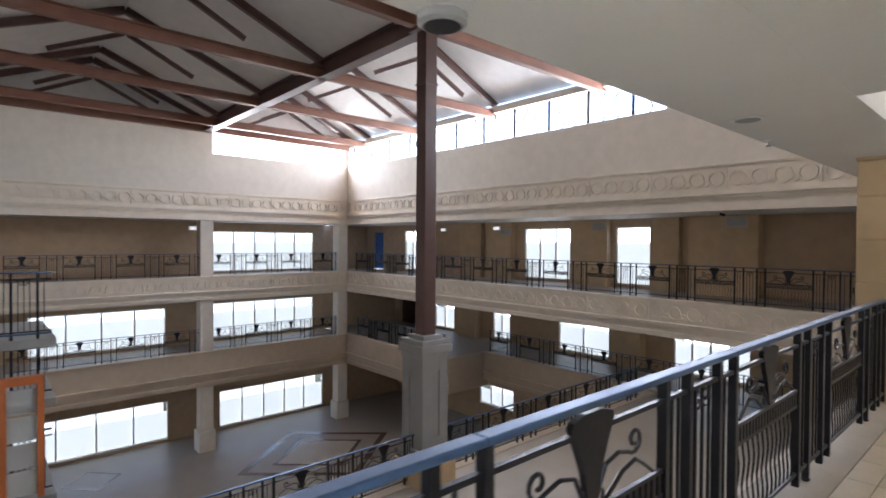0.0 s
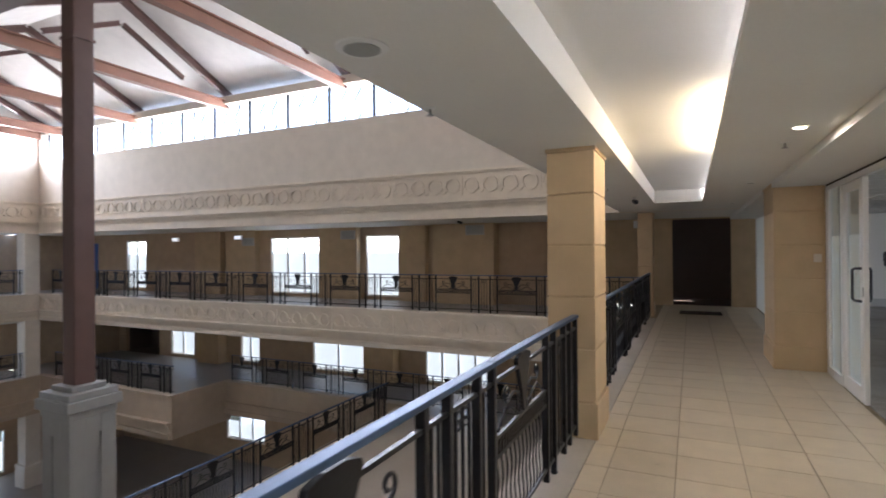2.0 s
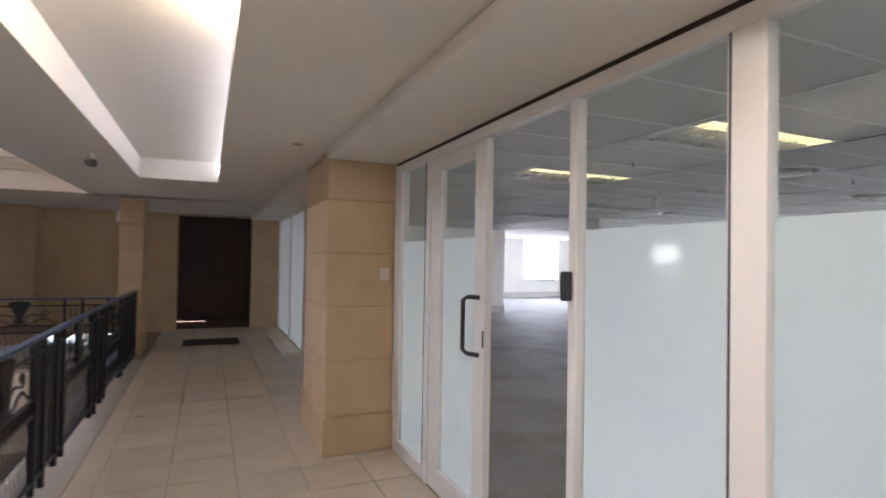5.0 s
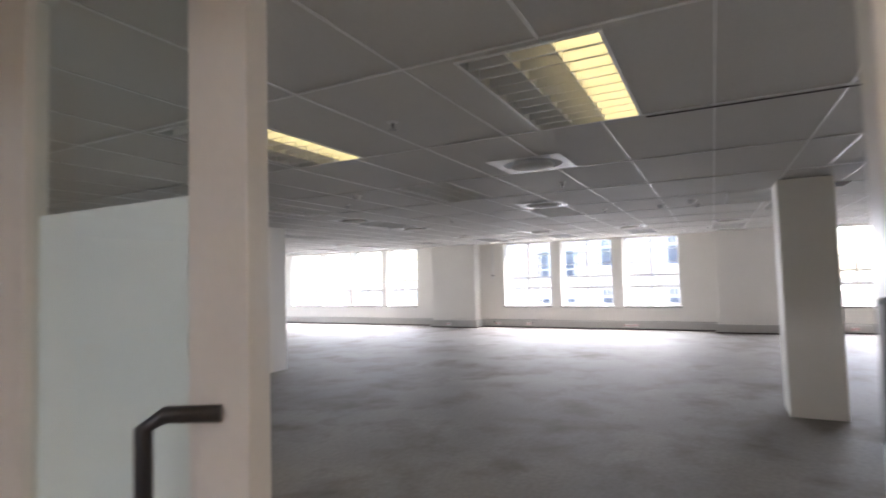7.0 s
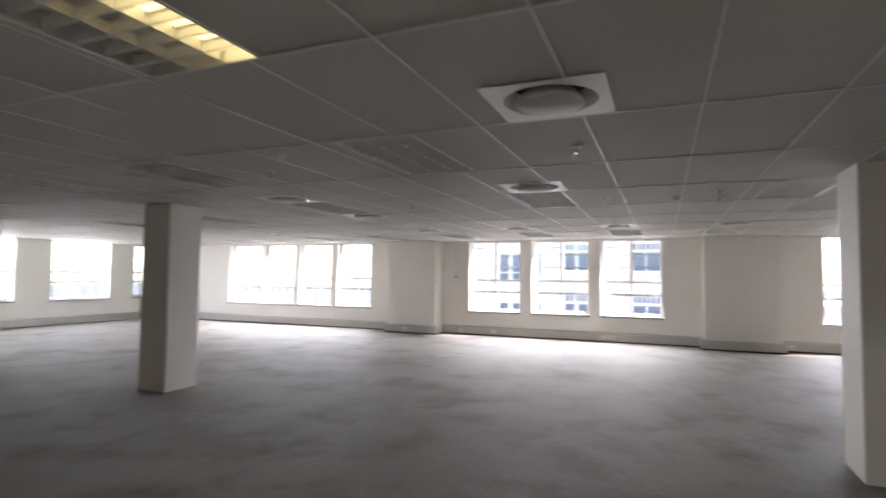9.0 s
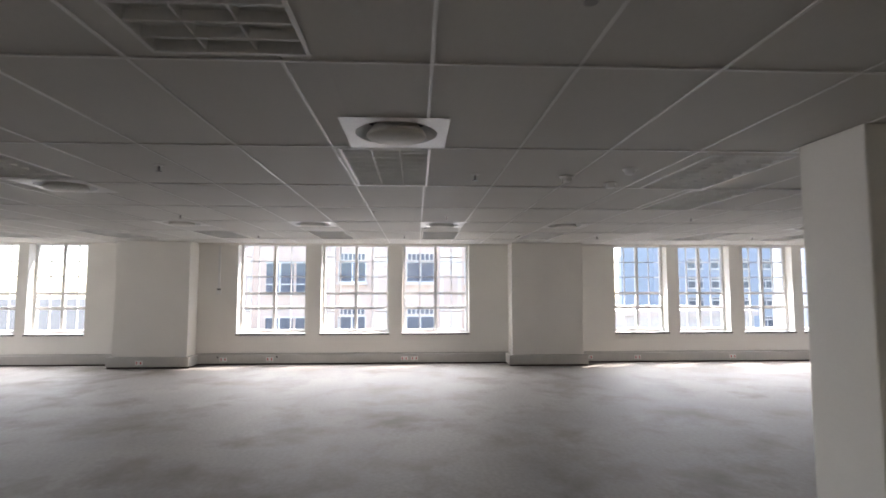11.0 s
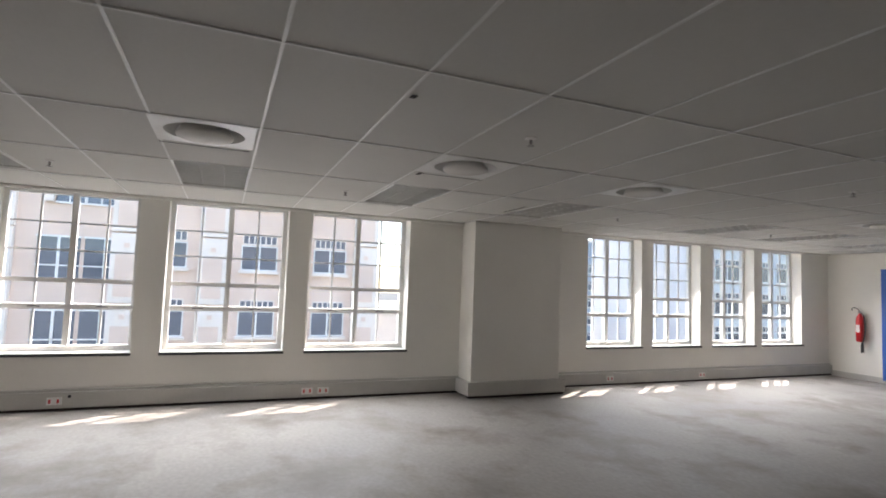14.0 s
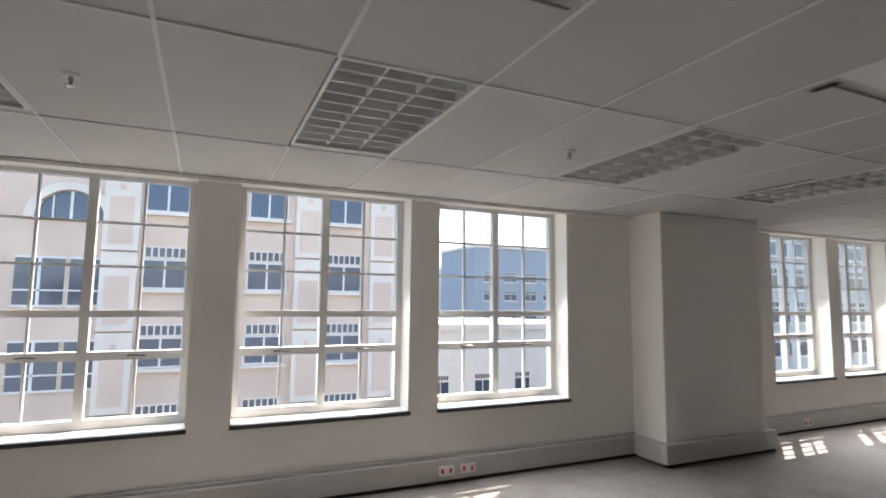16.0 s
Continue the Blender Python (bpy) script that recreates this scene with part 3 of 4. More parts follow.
t = thing("door_reader", "dark grey access reader box on the door frame", "reader", place=(GX - 0.026, 7.160, 1.36))
part("case", boxes((-0.032, -0.021, 0.005, 0, 0.021, 0.128), bevel=0.006), BLACK, t)
part("face", boxes((-0.035, -0.015, 0.05, -0.0325, 0.015, 0.115)), BLACK, t, "dark reader face")

# =====================================================================
# Corridor
# =====================================================================
TX0, TX1 = -0.88, -0.10       # ceiling tray
TY0, TY1 = 3.25, 11.9
structure("ceiling_corridor", boxes((-1.72, -8, CEIL, TX0, 17.3, CEIL + 0.22), (TX0 + 0.001, -8, CEIL, TX1 - 0.001, TY0, CEIL + 0.22), (TX0 + 0.001, TY1, CEIL, TX1 - 0.001, 17.3, CEIL + 0.22),
                                    (TX1, -8, CEIL, GX + 0.1, 17.3, CEIL + 0.05), (TX0 - 0.1, TY0 - 0.1, CEIL + 0.221, TX1 + 0.45, TY1 + 0.1, CEIL + 0.3)), CEILW)
structure("ceiling_bulkhead", boxes((0.64, -8, HEAD + 0.02, GX + 0.09, 9.42, CEIL - 0.003), (0.64, 10.45, HEAD + 0.02, GX + 0.09, 17.3, CEIL - 0.003)), CEILW)
# Near-black strip filling the joint, in place of its shadow.
structure("trim_shadow_strip", boxes((GX - 0.03, -6, HEAD + 0.001, GX + 0.02, 9.4, HEAD + 0.019)), DARK)
structure("wall_office_head", boxes((GX + 0.03, -8, HEAD + 0.001, GX + 0.098, 17.3, 3.0), (GX + 0.03, -8, 0, GX + 0.098, -6.05, HEAD), (GX - 0.02, 9.452, 0, GX + 0.098, 11.2, HEAD)), WHITE)
tubeob = thing("cove_light", "warm fluorescent batten hidden in the ceiling tray", "light", place=(0, 0, 0))
for y0 in (5.4, 6.75):
    part("tube", tube(bmesh.new(), [(-0.03, y0, CEIL + 0.10), (-0.03, y0 + 1.2, CEIL + 0.10)], 0.016, 8), COVE, tubeob, "glowing warm tube")
    part("batten", boxes((-0.06, y0 - 0.02, CEIL + 0.051, 0.0, y0 + 1.22, CEIL + 0.08)), ALU, tubeob)
area("cove_glow", (-0.06, 6.7, CEIL + 0.13), (-0.8, 6.7, CEIL + 0.17), 2.2, 0.1, 1.5, (1.0, 0.80, 0.50))

for k, (x, y, lit) in enumerate([(0.40, 5.93, 1), (0.40, 9.3, 0), (0.4, 2.5, 1), (0.4, 12.6, 0), (-1.5, 3.42, 0), (0.4, -1.0, 1)]):
    t = thing("downlight", "round recessed downlight, glowing warm" if lit else "round recessed downlight, switched off", "downlight", "corridor downlights", (x, y, CEIL - 0.001))
    r = 0.055 if x > 0 else 0.11
    part("rim", lathe(bmesh.new(), [(r, 0), (r, -0.006), (r * 0.8, -0.009)], 20), ALU, t)
    part("lens", lathe(bmesh.new(), [(r * 0.7, -0.0095), (r * 0.7, -0.012)], 20), DOWN if lit else GREYPAINT, t)
    if lit:
        area("downlight_beam", (x, y, CEIL - 0.02), (x, y, 0), 0.1, 0.1, 1.2, (1.0, 0.86, 0.66))
for x, y in ((0.39, 6.52), (-1.66, 4.36), (-1.3, 9.0)):
    t = thing("sprinkler", "small ceiling sprinkler head in the corridor", "sprinkler", "corridor sprinklers", (x, y, CEIL - 0.001))
    part("rose", lathe(bmesh.new(), [(0.035, 0.0), (0.035, -0.004), (0.02, -0.01)], 16), ALU, t)
    part("head", lathe(bmesh.new(), [(0.009, -0.008), (0.009, -0.035), (0.022, -0.046), (0.022, -0.049)], 12), STEEL, t)
t = thing("loudspeaker", "round grey ceiling speaker grille", "speaker", place=(-1.66, 0.8, CEIL - 0.001))
part("body", lathe(bmesh.new(), [(0.095, 0), (0.095, -0.03), (0.08, -0.04)], 24), GREYPAINT, t)
part("grille", lathe(bmesh.new(), [(0.07, -0.0405), (0.07, -0.044)], 24), BLACK, t)


def security_camera(x, y, z, turn=0):
    t = thing("security_camera", "small dark bullet security camera on the ceiling", "camera", "security cameras")
    t.matrix_basis = pose(x, y, z, 0, 0, turn)
    part("mount", lathe(bmesh.new(), [(0.03, 0), (0.03, -0.02), (0.01, -0.03), (0.01, -0.06)], 12), TBAR, t)
    part("case", tube(bmesh.new(), [(0, 0.05, -0.06), (0, -0.09, -0.085)], 0.035, 12), BLACK, t)


security_camera(-1.1, 10.6, CEIL - 0.001, 20)
security_camera(-5.9, 14.6, 2.36 - 0.001, 160)


def grooved_pier(name, x0, y0, x1, y1, z1, label):
    """Pier of stacked painted blocks with recessed joints and a small base."""
    t = thing(name, label, "pier", "corridor piers")
    t["kind"] = "structure"
    part("core", boxes((x0 + 0.012, y0 + 0.012, 0, x1 - 0.012, y1 - 0.012, z1)), TAN, t)
    zs = [0.10, 0.30, 0.72, 1.14, 1.56, 1.98, z1 - 0.03]
    for a, b in zip(zs, zs[1:]):
        part("block", boxes((x0, y0, a + 0.006, x1, y1, b - 0.006), bevel=0.006), TAN, t)
    part("plinth", boxes((x0 - 0.018, y0 - 0.018, 0, x1 + 0.018, y1 + 0.018, 0.29), bevel=0.008), TAN, t)
    part("cap", boxes((x0 - 0.01, y0 - 0.01, z1 - 0.03, x1 + 0.01, y1 + 0.01, z1 - 0.002)), TAN, t)


grooved_pier("column_3", -1.37, 5.95, -0.985, 6.53, CEIL, "tan square corridor column with recessed joints")
grooved_pier("column_4", -1.40, 14.5, -1.08, 15.1, CEIL, "tan square corridor column with recessed joints")
grooved_pier("column_5", 0.66, 9.44, GX - 0.026, 10.42, CEIL, "tan wall pier with recessed joints beside the glass door")
grooved_pier("column_6", -1.37, -2.4, -0.985, -1.9, CEIL, "tan square corridor column with recessed joints")

structure("floor_gallery", boxes((EDGE + 0.001, -8, -0.30, GX + 0.028, 17.3, -0.012)), GROUT)
structure("floor_kerb", boxes((EDGE, -8, -0.012, -0.99, FY, 0.004), bevel=0.003), SCREED)
structure("wall_gallery_edge", boxes((EDGE - 0.06, -8, -1.1, EDGE, FY - 0.4, -0.02)), CREAM)
# end of the corridor: dark doorway between tan walls
structure("wall_corridor_end", wall_with_holes("y", -3.0, 1.33, -0.012, CEIL, 17.3, 17.5, [(-0.75, 0.66, -0.012, 2.33)]), TAN)
# Lobby box, its lack of light put into the dark lining colour.
structure("wall_unlit_lobby", boxes((-0.95, 19.8, -0.1, 0.9, 20.0, 2.7), (-0.95, 17.502, -0.1, -0.85, 19.8, 2.7), (0.8, 17.502, -0.1, 0.9, 19.8, 2.7), (-0.85, 17.301, -0.1, 0.8, 19.8, -0.013), (-0.85, 17.502, 2.5, 0.8, 19.8, 2.6)), UNLIT)
t = thing("floor_mat", "dark flat mat lying on the corridor tiles", "mat", place=(-0.1, 15.55, 0.001))
part("mat", boxes((-0.45, -0.33, 0, 0.45, 0.33, 0.012), bevel=0.004), DARK, t)
t = thing("exit_sign", "white hanging exit sign box over the corridor end", "sign", place=(-1.42, 15.4, 2.05))
part("box", boxes((-0.15, -0.02, 0, 0.15, 0.02, 0.18), bevel=0.004), TBAR, t)
part("hanger", boxes((-0.01, -0.01, 0.181, 0.01, 0.01, CEIL - 2.052)), STEEL, t)
structure("wall_corridor_right", boxes((GX, 11.2, 0, GX + 0.098, 13.9, HEAD)), TAN)
front2 = thing("shopfront", "white aluminium shopfront farther along the corridor", "shopfront")
for y in (13.94, 15.5, 17.2):
    part("mullion", boxes((GX - 0.025, y - 0.03, 0, GX + 0.025, y + 0.03, HEAD)), ALU, front2)
for a, b in ((13.98, 15.46), (15.54, 17.16)):
    part("pane", boxes((GX - 0.004, a, 0.02, GX + 0.004, b, HEAD)), FROST, front2)


t = thing("fire_call_point", "small red fire alarm call point on the wall", "call point", place=(GX - 0.002, 13.6, 1.2))
part("box", boxes((-0.05, -0.05, 0, 0, 0.05, 0.1), bevel=0.005), RED, t)
part("glass", boxes((-0.054, -0.03, 0.025, -0.0505, 0.03, 0.075)), TBAR, t, "white break-glass window")
t = thing("light_switch", "cream switch plate on the tan pier", "switch", place=(1.12, 9.438, 1.40))
part("plate", boxes((-0.04, -0.01, -0.05, 0.04, 0, 0.05), bevel=0.003), CREAM, t)
part("rocker", boxes((-0.012, -0.014, -0.02, 0.012, -0.0105, 0.02)), CREAM, t)

# =====================================================================
# Wrought-iron railing
# =====================================================================
BAY = 1.72


def spiral(cx, cz, r0, r1, a0, turns, y=0.0, n=16):
    return [(cx + (r0 + (r1 - r0) * k / n) * math.cos(a0 + turns * 2 * math.pi * k / n), y, cz + (r0 + (r1 - r0) * k / n) * math.sin(a0 + turns * 2 * math.pi * k / n)) for k in range(n + 1)]


def rail_bay():
    """One bay, 1.72 m along local x: a vase panel 1.0 m wide, then a cluster of posts and thin bars."""
    t = thing("railing_bay", "black wrought-iron gallery railing with a vase and scroll panel", "railing", "gallery railing")
    part("handrail", boxes((0, -0.028, 0.975, BAY - 0.002, 0.028, 1.0), bevel=0.005), HAND, t, "dark polished flat handrail")
    part("upper_rail", boxes((0, -0.010, 0.885, BAY - 0.002, 0.010, 0.903)), IRON, t)
    part("bottom_rail", boxes((0, -0.010, 0.10, BAY - 0.002, 0.010, 0.12)), IRON, t)
    for x in (0.0, 1.01, 1.22, 1.53):
        part("post", boxes((x, -0.02, 0.03, x + 0.034, 0.02, 0.974), bevel=0.003), IRON, t)
    part("foot", lathe(bmesh.new(), [(0.02, 0.0), (0.028, 0.01), (0.015, 0.03)], 10, (1.237, 0, 0.005)), IRON, t)
    for x in (1.09, 1.15, 1.31, 1.38, 1.45, 1.62):
        part("bar", boxes((x, -0.006, 0.121, x + 0.012, 0.006, 0.884)), IRON, t)
    for x in (1.34, 1.42):
        part("curl", tube(bmesh.new(), spiral(x, 0.84, 0.045, 0.012, -1.57, 1.2 if x < 1.4 else -1.2), 0.006), IRON, t)
    # panel: vase, scrolls, band, wavy bars
    bm = bmesh.new()
    prof = [(-0.115, 0.94), (-0.125, 0.92), (-0.085, 0.84), (-0.05, 0.76), (-0.03, 0.66), (-0.012, 0.635), (0.012, 0.635), (0.03, 0.66), (0.05, 0.76), (0.085, 0.84), (0.125, 0.92), (0.115, 0.94), (0.05, 0.957), (-0.05, 0.957)]
    fr = [bm.verts.new((0.52 + x, -0.012, z)) for x, z in prof]
    bk = [bm.verts.new((0.52 + x, 0.012, z)) for x, z in prof]
    bm.faces.new(fr)
    bm.faces.new(bk[::-1])
    for k in range(len(prof)):
        j = (k + 1) % len(prof)
        bm.faces.new((fr[k], bk[k], bk[j], fr[j]))
    part("vase", bm, IRON, t, "flat black vase ornament")
    for s in (-1, 1):
        pts = [(0.52 + s * 0.01, 0, 0.64), (0.52 + s * 0.05, 0, 0.68), (0.52 + s * 0.09, 0, 0.755), (0.52 + s * 0.17, 0, 0.775), (0.52 + s * 0.25, 0, 0.755)]
        pts += spiral(0.52 + s * 0.28, 0.795, 0.05, 0.015, -2.0 if s > 0 else -1.14, s * 1.1, n=12)
        part("scroll", tube(bmesh.new(), pts, 0.008), IRON, t)
        pts = [(0.52 + s * 0.02, 0, 0.63), (0.52 + s * 0.10, 0, 0.64), (0.52 + s * 0.2, 0, 0.70), (0.52 + s * 0.29, 0, 0.72), (0.52 + s * 0.36, 0, 0.68), (0.52 + s * 0.42, 0, 0.64)]
        part("scroll", tube(bmesh.new(), pts, 0.008), IRON, t)
        part("scroll", tube(bmesh.new(), spiral(0.52 + s * 0.055, 0.665, 0.035, 0.01, 1.57, s * 1.3, n=12), 0.006), IRON, t)
    for z in (0.525, 0.62):
        part("band_rail", boxes((0.035, -0.009, z - 0.008, 1.009, 0.009, z + 0.008)), IRON, t)
    for k in range(22):
        x = 0.06 + k * 0.0435
        part("band_bar", boxes((x, -0.008, 0.5335, x + 0.022, 0.008, 0.6115)), IRON, t)
    for k in range(13):
        x = 0.09 + k * 0.0705
        part("wavy_bar", tube(bmesh.new(), [(x + 0.014 * math.sin(2 * math.pi * j / 8), 0, 0.121 + 0.395 * j / 14) for j in range(15)], 0.0055, 5), IRON, t)
    return t


bay = rail_bay()
first = True


def rail_run(place, turn, count):
    global first
    for k in range(count):
        m = pose(*place, 0, 0, turn) @ pose(k * BAY, 0, 0)
        if first:
            bay.matrix_basis, first = m, False
        else:
            copy_thing(bay, m)


RX = -1.14
rail_run((RX, 2.21 - 2 * BAY, 0.004), 90, 4)
# short end pieces closing the runs against the columns


def rail_end(x, y0, y1):
    t = thing("railing_end", "short black railing end of close upright bars", "railing", "gallery railing")
    part("handrail", boxes((x - 0.028, y0, 0.975, x + 0.028, y1, 1.0), bevel=0.005), HAND, t)
    part("upper_rail", boxes((x - 0.01, y0, 0.885, x + 0.01, y1, 0.903)), IRON, t)
    part("bottom_rail", boxes((x - 0.01, y0, 0.10, x + 0.01, y1, 0.12)), IRON, t)
    n = max(2, int((y1 - y0) / 0.075))
    for k in range(n):
        y = y0 + 0.01 + (y1 - y0 - 0.05) * k / (n - 1)
        thick = k % 3 == 0 or k == n - 1
        w = 0.034 if thick else 0.012
        part("post" if thick else "bar", boxes((x - w / 2, y, 0.03 if thick else 0.121, x + w / 2, y + w, 0.974 if thick else 0.884)), IRON, t)


rail_end(RX, 2.21 + 2 * BAY, 5.93)
rail_run((RX, 6.60, 0.004), 90, 4)
rail_end(RX, 6.60 + 4 * BAY, 14.3)
rail_run((-1.3 - 13 * BAY, FY + 0.15, -0.10), 0, 13)
rail_run((LX - 0.15, 0.2, -0.10), 90, 8)
rail_run((LX - 0.15, 0.2, L2), 90, 8)
rail_run((-16.6 - 4 * BAY, FY + 0.15, L2), 0, 4)
rail_run((-16.3, 16.55, L2), 0, 7)
rail_run((-8.55, -2.0, L2), 90, 10)

# =====================================================================
# Atrium
# =====================================================================


def fascia(name, axis, a0, a1, at, z0, z1, out, mat=FRIEZE):
    """Moulded band: flat face with cornice and sill mouldings. axis 'x': runs along x at y=at; out: direction of the void."""
    bm = bmesh.new()
    h = z1 - z0

    def bar(d0, d1, za, zb):
        lo, hi = sorted((at + out * d0, at + out * d1))
        if axis == "x":
            box(bm, a0, lo, za, a1, hi, zb)
        else:
            box(bm, lo, a0, za, hi, a1, zb)
    bar(-0.25, 0.0, z0, z1)
    bar(0.001, 0.07, z1 - 0.06, z1)
    bar(0.001, 0.04, z1 - 0.10, z1 - 0.061)
    bar(0.001, 0.15, z0 + h * 0.33, z0 + h * 0.38)
    bar(0.001, 0.09, z0 + h * 0.27, z0 + h * 0.329)
    bar(0.001, 0.04, z0 + h * 0.22, z0 + h * 0.269)
    bar(0.001, 0.06, z0 + 0.0, z0 + h * 0.12)
    return structure(name, bm, mat)


def ring(bm, c, axis, at, out, r, wd=0.05, dp=0.045, n=20, a0=0.0, a1=2 * math.pi):
    """Raised plaster ring segment on a vertical face."""
    vs = []
    for k in range(n + 1):
        a = a0 + (a1 - a0) * k / n
        row = []
        for rr, d in ((r - wd / 2, 0.001), (r - wd / 2, dp), (r + wd / 2, dp), (r + wd / 2, 0.001)):
            u, w = c[0] + rr * math.cos(a), c[1] + rr * math.sin(a)
            row.append(bm.verts.new((u, at + out * d, w) if axis == "x" else (at + out * d, u, w)))
        vs.append(row)
    for u, v in zip(vs, vs[1:]):
        for k in range(3):
            bm.faces.new((u[k], u[k + 1], v[k + 1], v[k]))


def frieze_rings(name, axis, a0, a1, at, zc, out, r=0.17):
    group = thing(name, "raised plaster ring ornament along the gallery band", "moulding")
    group["kind"] = "structure"
    n = int((a1 - a0) / 1.9)
    step = (a1 - a0) / n
    for k in range(n):
        bm = bmesh.new()
        u0 = a0 + k * step
        for j in range(4):
            u = u0 + step * (j + 0.5) / 4
            ring(bm, (u, zc + 0.0), axis, at, out, r, n=14)
            if j < 3:
                ring(bm, (u + step / 8, zc - r * 0.55), axis, at, out, r * 0.4, n=8)
        w = 0.03
        b = (u0 - w, at + out * 0.001, zc - 0.25, u0 + w, at + out * 0.03, zc + 0.25)
        if axis == "x":
            box(bm, b[0], min(b[1], b[4]), b[2], b[3], max(b[1], b[4]), b[5])
        else:
            box(bm, min(b[1], b[4]), b[0], b[2], max(b[1], b[4]), b[3], b[5])
        part("panel_ornament", bm, FRIEZE, group)


RIGHT = 1.3
# far gallery, level with the corridor
structure("wall_far_return", boxes((-3.2, BY + 0.201, -0.3, -3.001, 17.499, 2.36)), TAN)
structure("floor_far_gallery", boxes((-3.3, BY + 0.001, -0.45, EDGE - 0.002, 17.3, -0.10), (LBX, FY + 0.001, -0.45, EDGE - 0.002, BY, -0.10)), STONEF)
fascia("trim_far_band", "x", LX - 0.25, EDGE - 0.062, FY, -1.12, -0.08, -1)
frieze_rings("trim_far_rings", "x", LX + 0.2, EDGE - 0.2, FY, -0.46, -1)
fascia("trim_far_upper_band", "x", LX - 0.25, RIGHT, FY, 2.36, 3.6, -1)
frieze_rings("trim_far_upper_rings", "x", LX + 0.2, -1.5, FY, 3.2, -1, 0.19)
structure("ceiling_far_gallery", boxes((LBX, FY + 0.252, 2.36, -1.73, BY, 2.5), (-3.3, BY + 0.001, 2.361, -1.73, 17.5, 2.5)), CEILW)
structure("wall_far_upper", wall_with_holes("y", LX - 0.3, RIGHT, 3.601, 6.6, FY + 0.02, FY + 0.35, [(LX + 0.15, -1.2, 5.3, 6.35)]), CREAM)
# left gallery
structure("floor_left_gallery", boxes((LBX, -8, -0.45, LX - 0.001, FY, -0.10)), STONEF)
fascia("trim_left_band", "y", -8, FY - 0.001, LX, -1.12, -0.08, 1)
frieze_rings("trim_left_rings", "y", -7.5, FY - 0.2, LX, -0.46, 1)
fascia("trim_left_upper_band", "y", -8, FY - 0.001, LX, 2.36, 3.6, 1)
frieze_rings("trim_left_upper_rings", "y", -7.5, FY - 0.2, LX, 3.2, 1, 0.19)
structure("ceiling_left_gallery", boxes((LBX, -8, 2.36, LX - 0.252, FY, 2.5)), CEILW)
structure("wall_left_upper", wall_with_holes("x", -8, FY + 0.019, 3.601, 6.6, LX - 0.35, LX - 0.02, [(7.3, FY - 0.1, 5.3, 6.35)]), CREAM)
# our side above the corridor ceiling and the closing wall behind
structure("wall_near_upper", boxes((-1.72, -8, CEIL + 0.221, -1.5, FY, 6.6)), CREAM)
structure("wall_behind", boxes((LBX, -8.3, L1, GX + 0.1, -8.0, 9.0)), CREAM)

# clerestory bars and bright sky behind
cl = thing("clerestory_window", "bright clerestory strip with dark scrolled bars", "window")
cl["kind"] = "structure"
for x in [-23.8 + 1.55 * k for k in range(15)]:
    part("mullion", boxes((x - 0.05, FY + 0.1, 5.3, x + 0.05, FY + 0.16, 6.35)), IRON, cl)
    for dx in (0.5, 1.0):
        part("scroll_bar", tube(bmesh.new(), [(x + dx + 0.1 * math.sin(j * 0.9), FY + 0.13, 5.3 + 1.05 * j / 10) for j in range(11)], 0.032, 5), IRON, cl)
for y in (8.85, 10.4, 11.95, 13.5):
    part("mullion", boxes((LX - 0.16, y - 0.03, 5.3, LX - 0.1, y + 0.03, 6.35)), IRON, cl)

# back walls with openings, level by level
OPEN3 = [(-23.0, -21.7), (-14.65, -12.3), (-10.4, -9.1)]
structure("wall_far_back", wall_with_holes("y", LBX - 0.3, -3.0, -0.10, 2.36, BY, BY + 0.2, [(a, b, 0.0, 2.08) for a, b in OPEN3] + [(-26.0, -25.0, -0.1, 2.0)]), BROWN)
for k, (a, b, d) in enumerate(((-18.4, -17.0, 0.25), (-16.7, -15.2, 0.25), (-12.2, -10.6, 0.25), (-8.9, -8.0, 0.25), (-7.6, -5.6, 0.45))):
    structure("wall_alcove_%d" % (k + 1), boxes((a, BY - d, -0.099, b, BY - 0.002, 2.355)), TAN)
structure("wall_left_back", wall_with_holes("x", -8.3, BY + 0.2, -0.10, 2.36, LBX - 0.2, LBX, [(8.0, 13.4, -0.05, 1.95)]), BROWN)
structure("floor_level_2_far", boxes((LBX, FY + 0.255, L2 - 0.35, -16.61, 18.998, L2), (-16.52, 16.66, L2 - 0.35, 6.0, 18.998, L2)), STONEF)
structure("floor_level_2_left", boxes((LBX, -8, L2 - 0.35, LX - 0.001, FY, L2)), STONEF)
structure("floor_level_2_near", boxes((-8.44, -8, L2 - 0.35, 5.998, 16.65, L2)), STONEL)
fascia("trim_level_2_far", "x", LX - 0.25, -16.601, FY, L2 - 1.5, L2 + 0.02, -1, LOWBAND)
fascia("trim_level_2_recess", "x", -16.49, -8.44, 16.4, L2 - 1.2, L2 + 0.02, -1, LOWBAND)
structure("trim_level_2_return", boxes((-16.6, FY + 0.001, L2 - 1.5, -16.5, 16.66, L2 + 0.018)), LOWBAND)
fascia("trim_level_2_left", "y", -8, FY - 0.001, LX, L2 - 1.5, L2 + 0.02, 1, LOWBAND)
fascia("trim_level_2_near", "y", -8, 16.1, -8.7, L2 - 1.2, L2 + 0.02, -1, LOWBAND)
structure("ceiling_level_2", boxes((LBX, FY + 0.252, -1.2, -16.401, 19.0, -1.121), (-16.4, FY + 0.252, -1.2, 6.0, 19.0, -1.1), (LBX, -8, -1.2, LX - 0.252, FY, -1.12), (EDGE - 0.05, -8, -1.2, 6.0, FY, -1.101)), CEILW)
OPEN2 = [(-22.9, -21.3), (-18.4, -17.3), (-14.4, -11.9), (-9.2, -6.6)]
